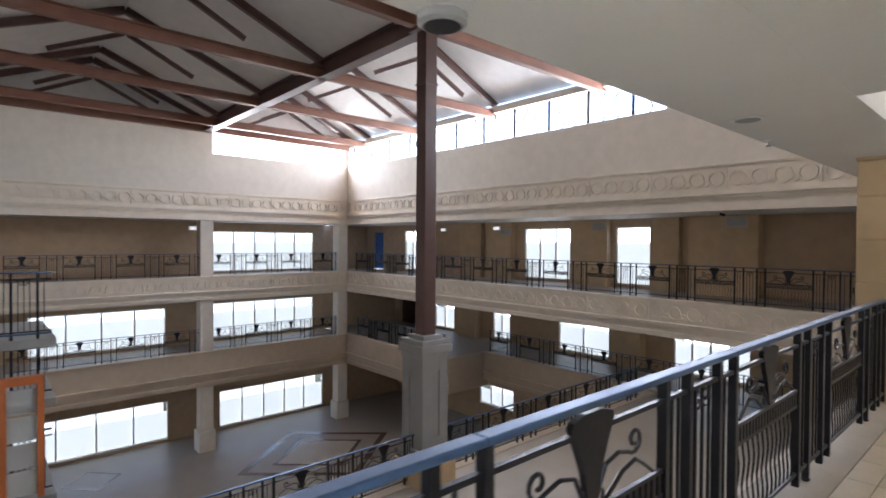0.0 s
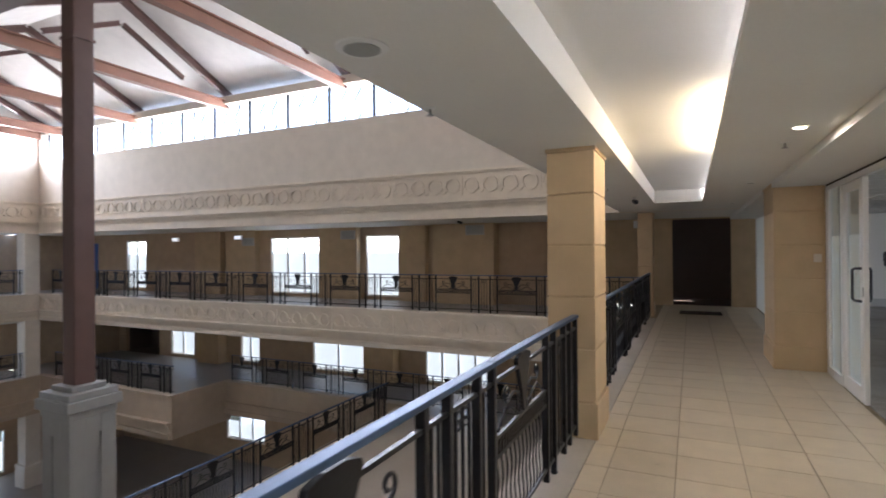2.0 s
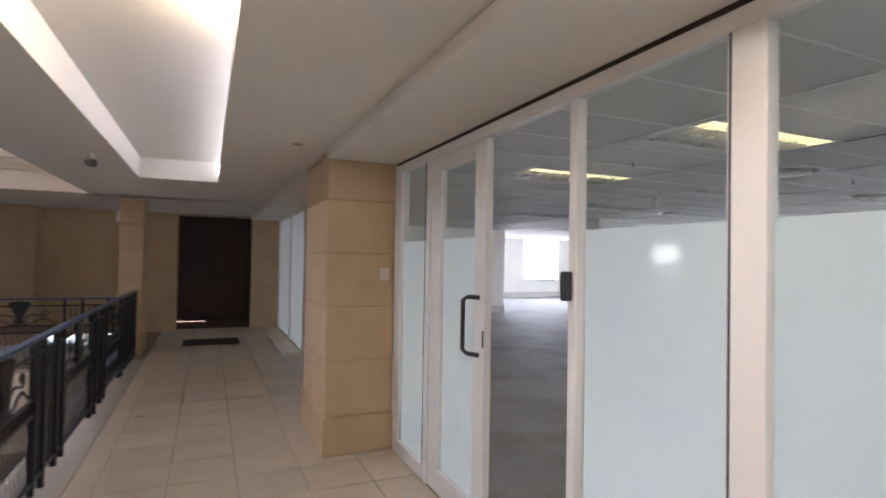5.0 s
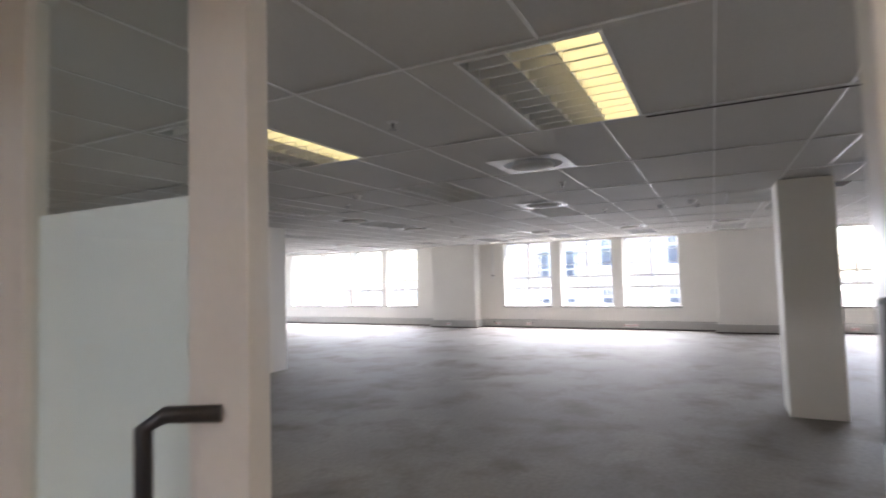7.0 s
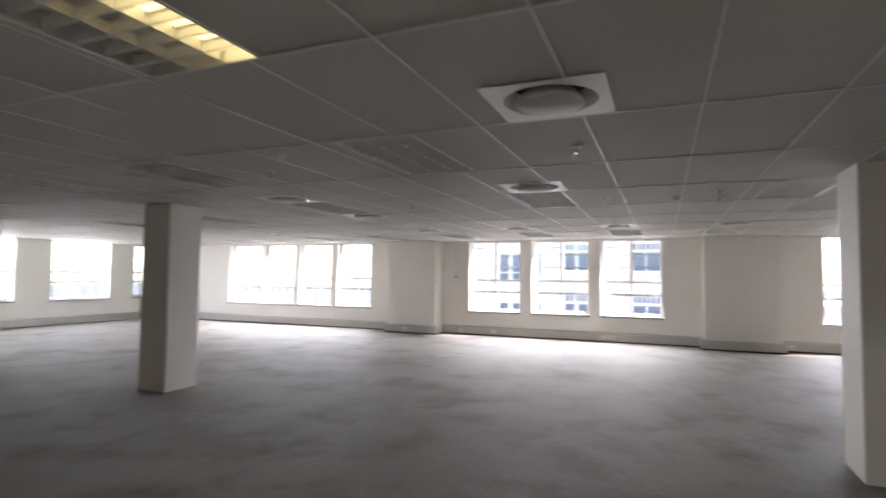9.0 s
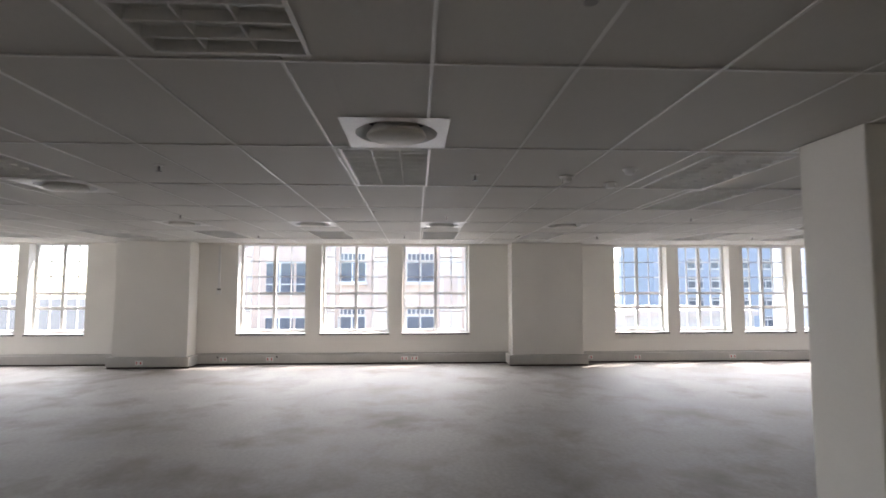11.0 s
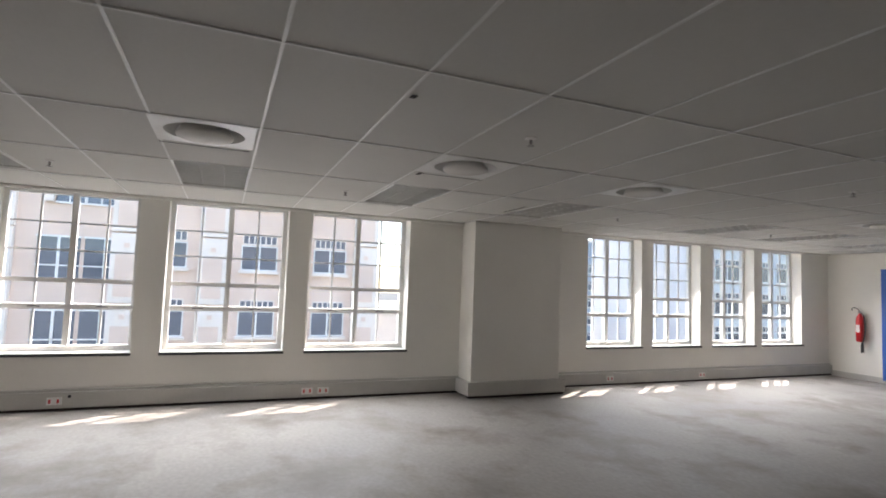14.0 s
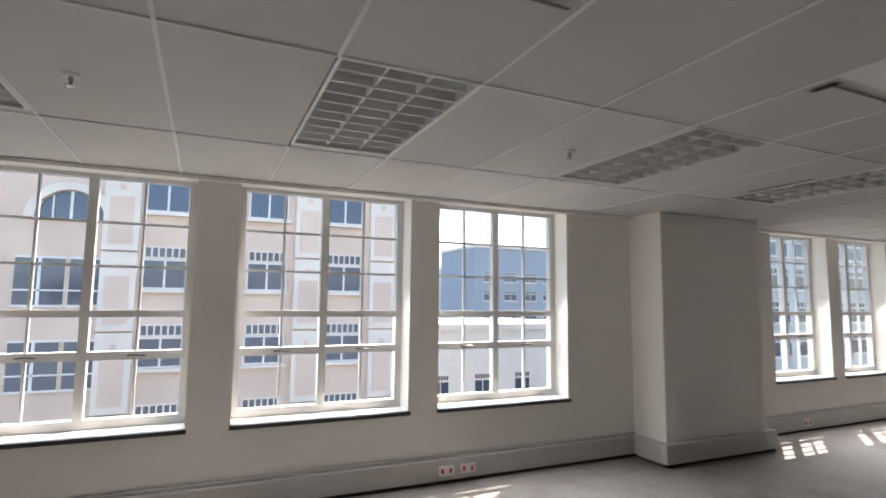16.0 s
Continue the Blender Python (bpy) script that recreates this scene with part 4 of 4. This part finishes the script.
structure("wall_level_2_far", wall_with_holes("y", LBX - 0.3, 6.0, L2, -1.1, 19.0, 19.2, [(a, b, L2 + 0.1, -1.75) for a, b in OPEN2] + [(-26.2, -23.7, L2, -1.5)]), BROWN)
# Dark box behind the opening, its shade put into the colour.
structure("wall_level_2_passage", boxes((-26.4, 20.4, L2 - 0.01, -23.5, 20.5, -1.3), (-26.4, 19.201, L2 - 0.01, -26.201, 20.4, -1.3), (-23.699, 19.201, L2 - 0.01, -23.5, 20.4, -1.3), (-26.2, 19.201, -1.499, -23.7, 20.4, -1.4), (-26.2, 19.0, L2 - 0.1, -23.7, 20.4, L2 - 0.002)), UNLIT)
for k, (a, b) in enumerate(((-20.5, -19.2), (-11.6, -10.3))):
    structure("wall_level_2_pier_%d" % (k + 1), boxes((a, 18.5, L2 + 0.001, b, 18.998, -1.205)), TAN)
structure("wall_level_2_left", wall_with_holes("x", -8.3, 19.2, L2, -1.1, LBX - 0.2, LBX, [(1.0, 6.0, L2 + 0.1, -1.6), (8.0, 13.4, L2 + 0.1, -1.55)]), BROWN)
structure("wall_level_2_right", boxes((6.0, -8, L1, 6.2, 19.0, -1.1)), BROWN)
structure("floor_ground", boxes((LBX, -8, L1 - 0.3, 6.0, 19.2, L1)), STONEF)
structure("wall_ground_far", wall_with_holes("y", LBX - 0.3, 6.0, L1, L2 - 0.35, 19.2, 19.4, [(-19.5, -17.2, L1 + 0.9, L1 + 2.0)]), BROWN)
structure("wall_ground_left", wall_with_holes("x", -8.3, 19.2, L1, L2 - 0.35, LBX - 0.2, LBX, [(0.5, 6.1, L1 + 0.1, -5.9), (8.4, 14.0, L1 + 0.1, -5.9)]), BROWN)
structure("ceiling_ground", boxes((LBX, FY + 0.26, L2 - 1.2, -16.7, 19.0, L2 - 1.1)), CEILW)


def storefront(axis, at, a0, a1, z0, z1, n, out):
    """White-framed shopfront with emissive sheets in place of daylight in the room behind."""
    t = thing("storefront_window", "white framed shop window with glowing sheets for daylight behind", "window", "gallery shop windows")
    t["kind"] = "structure"

    def bar(name, u0, u1, d0, d1, w0, w1, mat):
        lo, hi = sorted((at + out * d0, at + out * d1))
        return part(name, boxes((u0, lo, w0, u1, hi, w1) if axis == "x" else (lo, u0, w0, hi, u1, w1)), mat, t)
    for k in range(n + 1):
        u = a0 + (a1 - a0) * k / n
        bar("mullion", max(a0, u - 0.035), min(a1, u + 0.035), -0.10, -0.04, z0 + 0.061, z1 - 0.061, ALU)
    bar("frame_rail", a0, a1, -0.10, -0.04, z0, z0 + 0.06, ALU)
    bar("frame_rail", a0, a1, -0.10, -0.04, z1 - 0.06, z1, ALU)
    for k in range(n):
        u0, u1 = a0 + (a1 - a0) * k / n + 0.036, a0 + (a1 - a0) * (k + 1) / n - 0.036
        bar("pane", u0, u1, -0.072, -0.068, z0 + 0.061, z1 - 0.061, CLEAR).visible_shadow = False
        # Added glowing sheet close behind the pane, for daylight from inside.
        bar("glow_sheet", u0 - 0.03, u1 + 0.03, -0.16, -0.15, z0 + 0.06, z0 + (z1 - z0) * 0.72, BACKLIT)
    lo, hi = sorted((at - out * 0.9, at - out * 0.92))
    part("glow_backdrop", boxes((a0, lo, z0, a1, hi, z1) if axis == "x" else (lo, a0, z0, hi, a1, z1)), BACKLIT, t)


for (a, b), n in zip(OPEN3, (2, 3, 1)):
    storefront("x", BY + 0.001, a, b, 0.0, 2.08, n, -1)
for (a, b), n in zip(OPEN2, (2, 2, 2, 4)):
    storefront("x", 19.0, a, b, L2 + 0.1, -1.75, n, -1)
storefront("x", 19.2, -19.5, -17.2, L1 + 0.9, L1 + 2.0, 3, -1)
storefront("y", LBX, 8.0, 13.4, -0.05, 1.95, 5, 1)
storefront("y", LBX, 1.0, 6.0, L2 + 0.1, -1.6, 4, 1)
storefront("y", LBX, 8.0, 13.4, L2 + 0.1, -1.55, 5, 1)
storefront("y", LBX, 0.5, 6.1, L1 + 0.1, -5.9, 4, 1)
storefront("y", LBX, 8.4, 14.0, L1 + 0.1, -5.9, 5, 1)
structure("door_2", boxes((-26.0, BY + 0.12, -0.09, -25.0, BY + 0.16, 2.0)), BLUE, "blue painted door at the end of the gallery", "door")


def gallery_pier(x0, y0, x1, y1, z0, z1, foot=0.0):
    t = thing("gallery_column", "cream square gallery column with a plain foot", "column", "gallery columns")
    t["kind"] = "structure"
    part("shaft", boxes((x0, y0, z0 + 0.001 + (0.9 if foot else 0), x1, y1, z1), bevel=0.01), CREAM, t)
    if foot:
        part("foot", boxes((x0 - foot, y0 - foot, z0 + 0.001, x1 + foot, y1 + foot, z0 + 0.9), bevel=0.02), CREAM, t)


for z0, z1, foot in ((-0.10, 2.358, 0), (L2, -1.125, 0), (L1, L2 - 1.505, 0.08)):
    for y in (6.8, 13.6, -0.6):
        gallery_pier(LX - 0.6, y, LX - 0.05, y + 0.55, z0, z1, foot)

for x, y, z in ((-16.0, BY - 0.255, 2.02), (-19.8, BY - 0.002, 2.0), (LBX + 0.1, 7.2, 1.95)):
    t = thing("emergency_light", "small white emergency light box on the gallery wall", "light box", "gallery emergency lights", (x, y, z))
    part("case", boxes((-0.2, -0.06, 0, 0.2, 0, 0.16), bevel=0.01) if y > 10 else boxes((-0.1, -0.25, 0, 0.0, 0.25, 0.2), bevel=0.01), TBAR, t)
    part("lens", boxes((-0.17, -0.065, 0.02, 0.17, -0.061, 0.14)) if y > 10 else boxes((0.001, -0.2, 0.03, 0.006, 0.2, 0.17)), BACKLIT, t, "pale glowing lens")



def wall_vent(x, z, proud):
    """Pale louvred grille on the far gallery wall."""
    t = thing("wall_vent", "pale grey louvred air grille high on the gallery wall", "air vent", "gallery wall vents", (x, BY - proud, z))
    part("frame", boxes((-0.3, -0.02, -0.15, 0.3, 0, -0.125), (-0.3, -0.02, 0.125, 0.3, 0, 0.15), (-0.3, -0.02, -0.124, -0.275, 0, 0.124), (0.275, -0.02, -0.124, 0.3, 0, 0.124)), SKIRT, t)
    part("backing", boxes((-0.274, -0.004, -0.124, 0.274, 0, 0.124)), GREYPAINT, t)
    for k in range(7):
        part("slat", boxes((-0.274, -0.016, -0.11 + k * 0.034, 0.274, -0.005, -0.094 + k * 0.034)), SKIRT, t)


for x, z, proud in ((-15.52, 1.93, 0.252), (-10.95, 2.1, 0.252), (-6.19, 2.15, 0.452)):
    wall_vent(x, z, proud)

# diamond inlay in the ground floor
inlay = thing("floor_inlay", "brown and pale stone diamond inlaid in the floor", "floor inlay")
inlay["kind"] = "structure"


def diamond(cx, cy, rx, ry, wd):
    bm = bmesh.new()
    o = [(cx + rx, cy), (cx, cy + ry), (cx - rx, cy), (cx, cy - ry)]
    for s, (p, q) in enumerate(zip(o, o[1:] + o[:1])):
        k = 1 - wd / rx
        vs = [bm.verts.new((x, y, L1 + 0.006)) for x, y in (p, q, (cx + (q[0] - cx) * k, cy + (q[1] - cy) * k), (cx + (p[0] - cx) * k, cy + (p[1] - cy) * k))]
        bm.faces.new(vs)
    part("border", bm, STONED, inlay, "brown stone border")


diamond(-21.1, 10.8, 3.1, 3.65, 0.35)
diamond(-21.1, 10.8, 1.9, 2.2, 0.22)
bm = bmesh.new()
bm.faces.new([bm.verts.new((x, y, L1 + 0.004)) for x, y in ((-19.3, 10.8), (-21.1, 12.9), (-22.9, 10.8), (-21.1, 8.7))])
part("centre", bm, STONEL, inlay, "pale stone centre")
diamond(-24.2, 2.8, 1.1, 1.0, 0.16)

# central post on its panelled pedestal
PX, PY = -8.57, 6.44
ped = thing("pedestal", "grey panelled pedestal carrying the roof post", "pedestal", place=(PX, PY, L2))
part("plinth", boxes((-0.46, -0.46, 0, 0.46, 0.46, 0.45), bevel=0.01), TAN, ped, "tan painted plinth")
part("base", boxes((-0.42, -0.42, 0.451, 0.42, 0.42, 0.62), (-0.39, -0.39, 0.621, 0.39, 0.39, 0.72), bevel=0.012), GREYPAINT, ped)
part("body", boxes((-0.30, -0.30, 0.721, 0.30, 0.30, 2.55)), GREYPAINT, ped)
for s in (-1, 1):
    y0, y1 = sorted((s * 0.301, s * 0.335))
    for a, b in ((-0.335, -0.11), (0.11, 0.335)):
        part("stile", boxes((a, y0, 0.722, b, y1, 2.55), bevel=0.004), GREYPAINT, ped)
        part("stile", boxes((y0, max(a, -0.300), 0.722, y1, min(b, 0.300), 2.549), bevel=0.004), GREYPAINT, ped)
    for z0, z1 in ((0.722, 0.95), (2.3, 2.549)):
        part("rail", boxes((-0.109, y0, z0, 0.109, y1 - 0.002, z1)), GREYPAINT, ped)
        part("rail", boxes((y0, -0.109, z0, y1 - 0.002, 0.109, z1)), GREYPAINT, ped)
part("cap", boxes((-0.35, -0.35, 2.551, 0.35, 0.35, 2.66), (-0.40, -0.40, 2.661, 0.40, 0.40, 2.82), (-0.36, -0.36, 2.821, 0.36, 0.36, 2.92), (-0.25, -0.25, 2.921, 0.25, 0.25, 3.0), bevel=0.012), GREYPAINT, ped)
post = thing("roof_post", "brown painted square steel roof post", "post", place=(PX, PY, -0.4))
part("shaft", boxes((-0.15, -0.15, 0.001, 0.15, 0.15, 6.2), bevel=0.012), POSTC, post)
part("splice_plate", boxes((-0.165, -0.165, 5.1, 0.165, 0.165, 5.14)), POSTC, post)
part("head_plate", boxes((-0.3, -0.26, 6.2, 0.3, 0.26, 6.28)), POSTC, post)

# roof: girder in the valley, trusses across, white lining
GY = 7.05
ZC = 6.35


def i_beam(bm, p, q, h, w, up=Vector((0, 0, 1))):
    p, q = Vector(p), Vector(q)
    d = (q - p).normalized()
    s = d.cross(up).normalized()
    u = s.cross(d)
    for a, b, c, e in ((-w / 2, w / 2, -h / 2, -h / 2 + 0.03), (-0.012, 0.012, -h / 2 + 0.03, h / 2 - 0.03), (-w / 2, w / 2, h / 2 - 0.03, h / 2)):
        vs = [bm.verts.new(o + s * x + u * z) for o in (p, q) for x, z in ((a, c), (b, c), (b, e), (a, e))]
        for f in ((0, 1, 2, 3), (7, 6, 5, 4), (0, 4, 5, 1), (1, 5, 6, 2), (2, 6, 7, 3), (3, 7, 4, 0)):
            bm.faces.new([vs[i] for i in f])
    return bm


girder = thing("roof_girder", "deep pale-painted steel valley girder under the roof", "beam")
part("beam", i_beam(bmesh.new(), (LX - 0.3, GY, ZC + 0.08), (-1.6, GY, ZC + 0.08), 0.5, 0.34), POSTC, girder)
NY0, NY1, MY0, MY1 = -1.3, GY, GY, FY + 0.3
for x in (-24.2, -22.7, -18.4, -14.0, -9.3, -4.6):
    tr = thing("roof_truss", "red-brown painted steel roof truss", "truss", "roof trusses")
    part("bottom_chord", i_beam(bmesh.new(), (x, -8, ZC - 0.02), (x, FY + 0.3, ZC - 0.02), 0.3, 0.2), RUST, tr)
    for y0, y1 in ((-1.3, GY), (GY, FY + 0.3)):
        ym = (y0 + y1) / 2
        part("rafter", i_beam(bmesh.new(), (x, y0, ZC + 0.3), (x, ym, ZC + 2.0), 0.22, 0.14), POSTC, tr)
        part("rafter", i_beam(bmesh.new(), (x, ym, ZC + 2.0), (x, y1, ZC + 0.3), 0.22, 0.14), POSTC, tr)
        part("strut", i_beam(bmesh.new(), (x, ym - 1.9, ZC + 0.4), (x, ym - 0.05, ZC + 1.3), 0.13, 0.1), POSTC, tr)
        part("strut", i_beam(bmesh.new(), (x, ym + 0.05, ZC + 1.3), (x, ym + 1.9, ZC + 0.4), 0.13, 0.1), POSTC, tr)
bm = bmesh.new()
ys = [(-8.3, 0.4), (-5.0, 2.15), (-1.3, 0.4), ((-1.3 + GY) / 2, 2.15), (GY, 0.4), ((GY + FY + 0.4) / 2, 2.15), (FY + 0.4, 0.4)]
for (y0, z0), (y1, z1) in zip(ys, ys[1:]):
    bm.faces.new([bm.verts.new((x, y, ZC + z)) for x, y, z in ((LX - 0.4, y0, z0), (-1.4, y0, z0), (-1.4, y1, z1), (LX - 0.4, y1, z1))])
roof = structure("ceiling_roof_lining", bm, ROOFW)
sm = roof.modifiers.new("thickness", "SOLIDIFY")
sm.thickness, sm.offset = 0.12, 1.0
structure("wall_gables", boxes((LX - 0.5, -8, 6.601, LX - 0.4, FY + 0.3, 9.0), (-1.5, -8, 6.601, -1.4, FY + 0.3, 9.0)), ROOFW)

# lift landing at the near left of the void
ld = thing("lift_landing", "landing with dark railing and slab edge beside the lift", "landing", place=(-10.05, 0.4, 0))
for z in (-0.12, -1.03, -2.5):
    part("slab", boxes((-2.2, -4, z, 0.0, 0.0, z + 0.14), bevel=0.01), GREYPAINT, ld)
part("lift_post", boxes((-1.5, -1.1, L1, -1.1, -0.68, 3.2), bevel=0.02), ALU, ld, "pale blue-grey lift post")
for y in (-0.62, -0.18):
    part("frame_post", boxes((0.02, y - 0.06, -2.3, 0.14, y + 0.02, -0.5)), ORANGE, ld, "orange lift frame")
part("frame_bar", boxes((0.02, -0.599, -0.62, 0.14, -0.241, -0.501)), ORANGE, ld, "orange lift frame")
for z in (-2.25, -1.85, -1.45, -1.05):
    part("shaft_pane", boxes((0.07, -0.595, z, 0.08, -0.245, z + 0.36)), FROST, ld)
for z in (0.022, -0.888, -2.358):
    rail_run((-10.1, 0.35 - 2 * BAY, z), 90, 2)
for z in (1.9, 2.35):
    t = thing("wall_lantern", "black carriage lantern on the lift post", "lantern", "lift lanterns", (-11.2, -0.678, z))
    part("arm", tube(bmesh.new(), [(0, 0, 0), (0, 0.08, 0.05), (0, 0.16, 0.0)], 0.012), IRON, t)
    part("cage", lathe(bmesh.new(), [(0.03, -0.2), (0.07, -0.05), (0.08, -0.04), (0.02, 0.02)], 8, (0, 0.16, 0)), IRON, t)

# =====================================================================
# Outside
# =====================================================================
structure("ground", boxes((WO + 0.01, -600, -12.5, 700, 600, -12.0)), ASPHALT)


def facade_building(name, x, y0, y1, z1, cols, label, zfirst=-9.0, mat=FACADE, storey=3.05, depth=14):
    t = thing(name, label, "building")
    part("wall", boxes((x, y0, -12, x + depth, y1, z1)), mat, t)
    part("cornice", boxes((x - 0.35, y0 - 0.2, z1, x + depth, y1 + 0.2, z1 + 0.5)), FACADEP, t)
    n = int((z1 - zfirst) / storey)
    for yc, w in cols:
        for k in range(n):
            z = zfirst + k * storey
            win = part("window", boxes((x - 0.02, yc - w / 2, z, x - 0.004, yc + w / 2, z + 1.05)), FARWIN, t)
            part("frame", boxes((x - 0.06, yc - w / 2 - 0.06, z - 0.06, x - 0.021, yc + w / 2 + 0.06, z - 0.001), (x - 0.06, yc - w / 2 - 0.06, z + 1.051, x - 0.021, yc + w / 2 + 0.06, z + 1.11),
                                (x - 0.06, yc - 0.04, z, x - 0.021, yc + 0.04, z + 1.05), (x - 0.06, yc - w / 2 - 0.06, z, x - 0.021, yc - w / 2, z + 1.05), (x - 0.06, yc + w / 2, z, x - 0.021, yc + w / 2 + 0.06, z + 1.05)), ALU, win)
            part("sill", boxes((x - 0.22, yc - w / 2 - 0.15, z - 0.2, x - 0.001, yc + w / 2 + 0.15, z - 0.07)), FACADEP, win)
            part("vent", boxes((x - 0.02, yc - w / 2, z + 1.2, x - 0.004, yc + w / 2, z + 1.56)), FARWIN, win)
            bm = boxes((x - 0.05, yc - w / 2, z + 1.14, x - 0.003, yc + w / 2, z + 1.2), (x - 0.05, yc - w / 2, z + 1.56, x - 0.003, yc + w / 2, z + 1.62))
            for j in range(7):
                yy = yc - w / 2 + w * j / 6
                box(bm, x - 0.045, yy - 0.03, z + 1.2, x - 0.003, yy + 0.03, z + 1.56)
            part("grille", bm, FACADEP, win)
    return t


FX = 34.5
fb = facade_building("office_block", FX, 3.2, 23.2, 13.0, [(8.9, 1.5), (5.6, 1.5), (12.75, 1.45), (20.8, 1.5)], "pink stone office block across the street with ribbed pilasters", zfirst=-10.3)
for yc in (3.85, 7.2, 10.9, 14.3, 18.9, 22.5):
    for a in range(8):
        z = -12 + a * 3.05
        part("pilaster", boxes((FX - 0.28, yc - 0.6, z + 0.04, FX - 0.001, yc + 0.6, z + 3.01)), FACADEP, fb)
        part("pilaster_panel", boxes((FX - 0.32, yc - 0.4, z + 0.3, FX - 0.281, yc + 0.4, z + 2.1)), FACADE, fb)
        part("boss", boxes((FX - 0.34, yc - 0.1, z + 2.4, FX - 0.281, yc + 0.1, z + 2.6)), FACADE, fb)
ARY, ARZ = 15.95, 4.35
bm = bmesh.new()
n = 20
fr = [bm.verts.new((FX - 0.03, ARY + 1.08 * math.cos(math.pi * k / n), ARZ + 1.08 * math.sin(math.pi * k / n))) for k in range(n + 1)]
bm.faces.new(fr)
aw = part("arched_window", bm, FARWIN, fb, "dark arched window")
bm = bmesh.new()
for k in range(n):
    for a0, a1 in ((math.pi * k / n, math.pi * (k + 1) / n),):
        vs = []
        for xx in (FX - 0.3, FX - 0.001):
            for r in (1.11, 1.4):
                for a in (a0, a1):
                    vs.append(bm.verts.new((xx, ARY + r * math.cos(a), ARZ + r * math.sin(a))))
        for f in ((0, 1, 3, 2), (4, 6, 7, 5), (0, 4, 5, 1), (2, 3, 7, 6)):
            bm.faces.new([vs[i] for i in f])
part("arch_surround", bm, FACADEP, fb)
part("arch_bar", boxes((FX - 0.09, ARY - 0.05, ARZ, FX - 0.031, ARY + 0.05, ARZ + 1.08), (FX - 0.09, ARY - 1.08, ARZ - 0.04, FX - 0.031, ARY + 1.08, ARZ + 0.04), (FX - 0.09, ARY - 0.6, ARZ + 0.041, FX - 0.04, ARY - 0.54, ARZ + 0.9), (FX - 0.09, ARY + 0.54, ARZ + 0.041, FX - 0.04, ARY + 0.6, ARZ + 0.9)), ALU, fb)
for z in (1.2, -1.85, -4.9, -7.95):
    for yc in (15.12, 16.78):
        w = part("bay_window", boxes((FX - 0.04, yc - 0.75, z, FX - 0.002, yc + 0.75, z + 1.7)), FARWIN, fb)
        part("frame", boxes((FX - 0.1, yc - 0.8, z - 0.08, FX - 0.041, yc + 0.8, z), (FX - 0.1, yc - 0.05, z, FX - 0.041, yc + 0.05, z + 1.7), (FX - 0.1, yc - 0.8, z + 1.7, FX - 0.041, yc + 0.8, z + 1.78), (FX - 0.1, yc - 0.8, z + 0.5, FX - 0.041, yc + 0.8, z + 0.56)), ALU, w)
facade_building("grey_tower", 90, -60, -30, 10.5, [(-33, 2.5), (-37, 2.5), (-41, 2.5), (-45, 2.5), (-49, 2.5), (-53, 2.5)], "grey distant tower beyond the rooftops", zfirst=-8, mat=FARGREY, storey=3.2)
facade_building("low_block", 52, -22, 0.5, -1.0, [(-3, 1.5), (-7, 1.5), (-11, 1.5), (-15, 1.5)], "low pale rendered block with flat roof", zfirst=-9.4, mat=PALEB)
facade_building("pale_tower", 120, -45, -41, 9, [(-43, 2)], "pale rendered tower far beyond the rooftops", zfirst=-8, mat=PALEB)
facade_building("glass_block", 38, -46, -24, 14.0, [(-26, 2.6), (-29.5, 2.6), (-33, 2.6), (-36.5, 2.6), (-40, 2.6), (-43.5, 2.6)], "blue-grey office block down the street", zfirst=-10.3, mat=FARPALE, storey=2.6)

# =====================================================================
# Floor tiles of the corridor
# =====================================================================
tiles = thing("floor_tiles", "beige square ceramic tiles with dark joints", "floor tiles")
tiles["kind"] = "structure"
S, Jn = 0.43, 0.007
bm = boxes((0.0, 0.0, -0.0119, S - Jn, S - Jn, 0.0))
tile_mesh = mesh_of("tile", bm, TILE)
y = -2.3
while y < 17.2:
    for k in range(5):
        piece("tile", tile_mesh, tiles, (-0.985 + 0.165 + k * S, y, 0.0)) if k < 4 else None
    y += S
rows = int((17.25 + 2.3) / S)
bm = bmesh.new()
for j in range(rows + 1):
    y = -2.3 + j * S
    box(bm, -0.985, y, -0.0119, -0.985 + 0.158, y + S - Jn, 0.0)
    box(bm, -0.82 + 4 * S, y, -0.0119, GX - 0.027, y + S - Jn, 0.0)
for j in range(13):
    y = -2.3 - (j + 1) * S
    for k in range(5):
        box(bm, -0.985 + k * S, y, -0.0119, -0.985 + (k + 1) * S - Jn, y + S - Jn, 0.0)
tagged(part("cut_tiles", bm, TILE, tiles), kind="stuff")
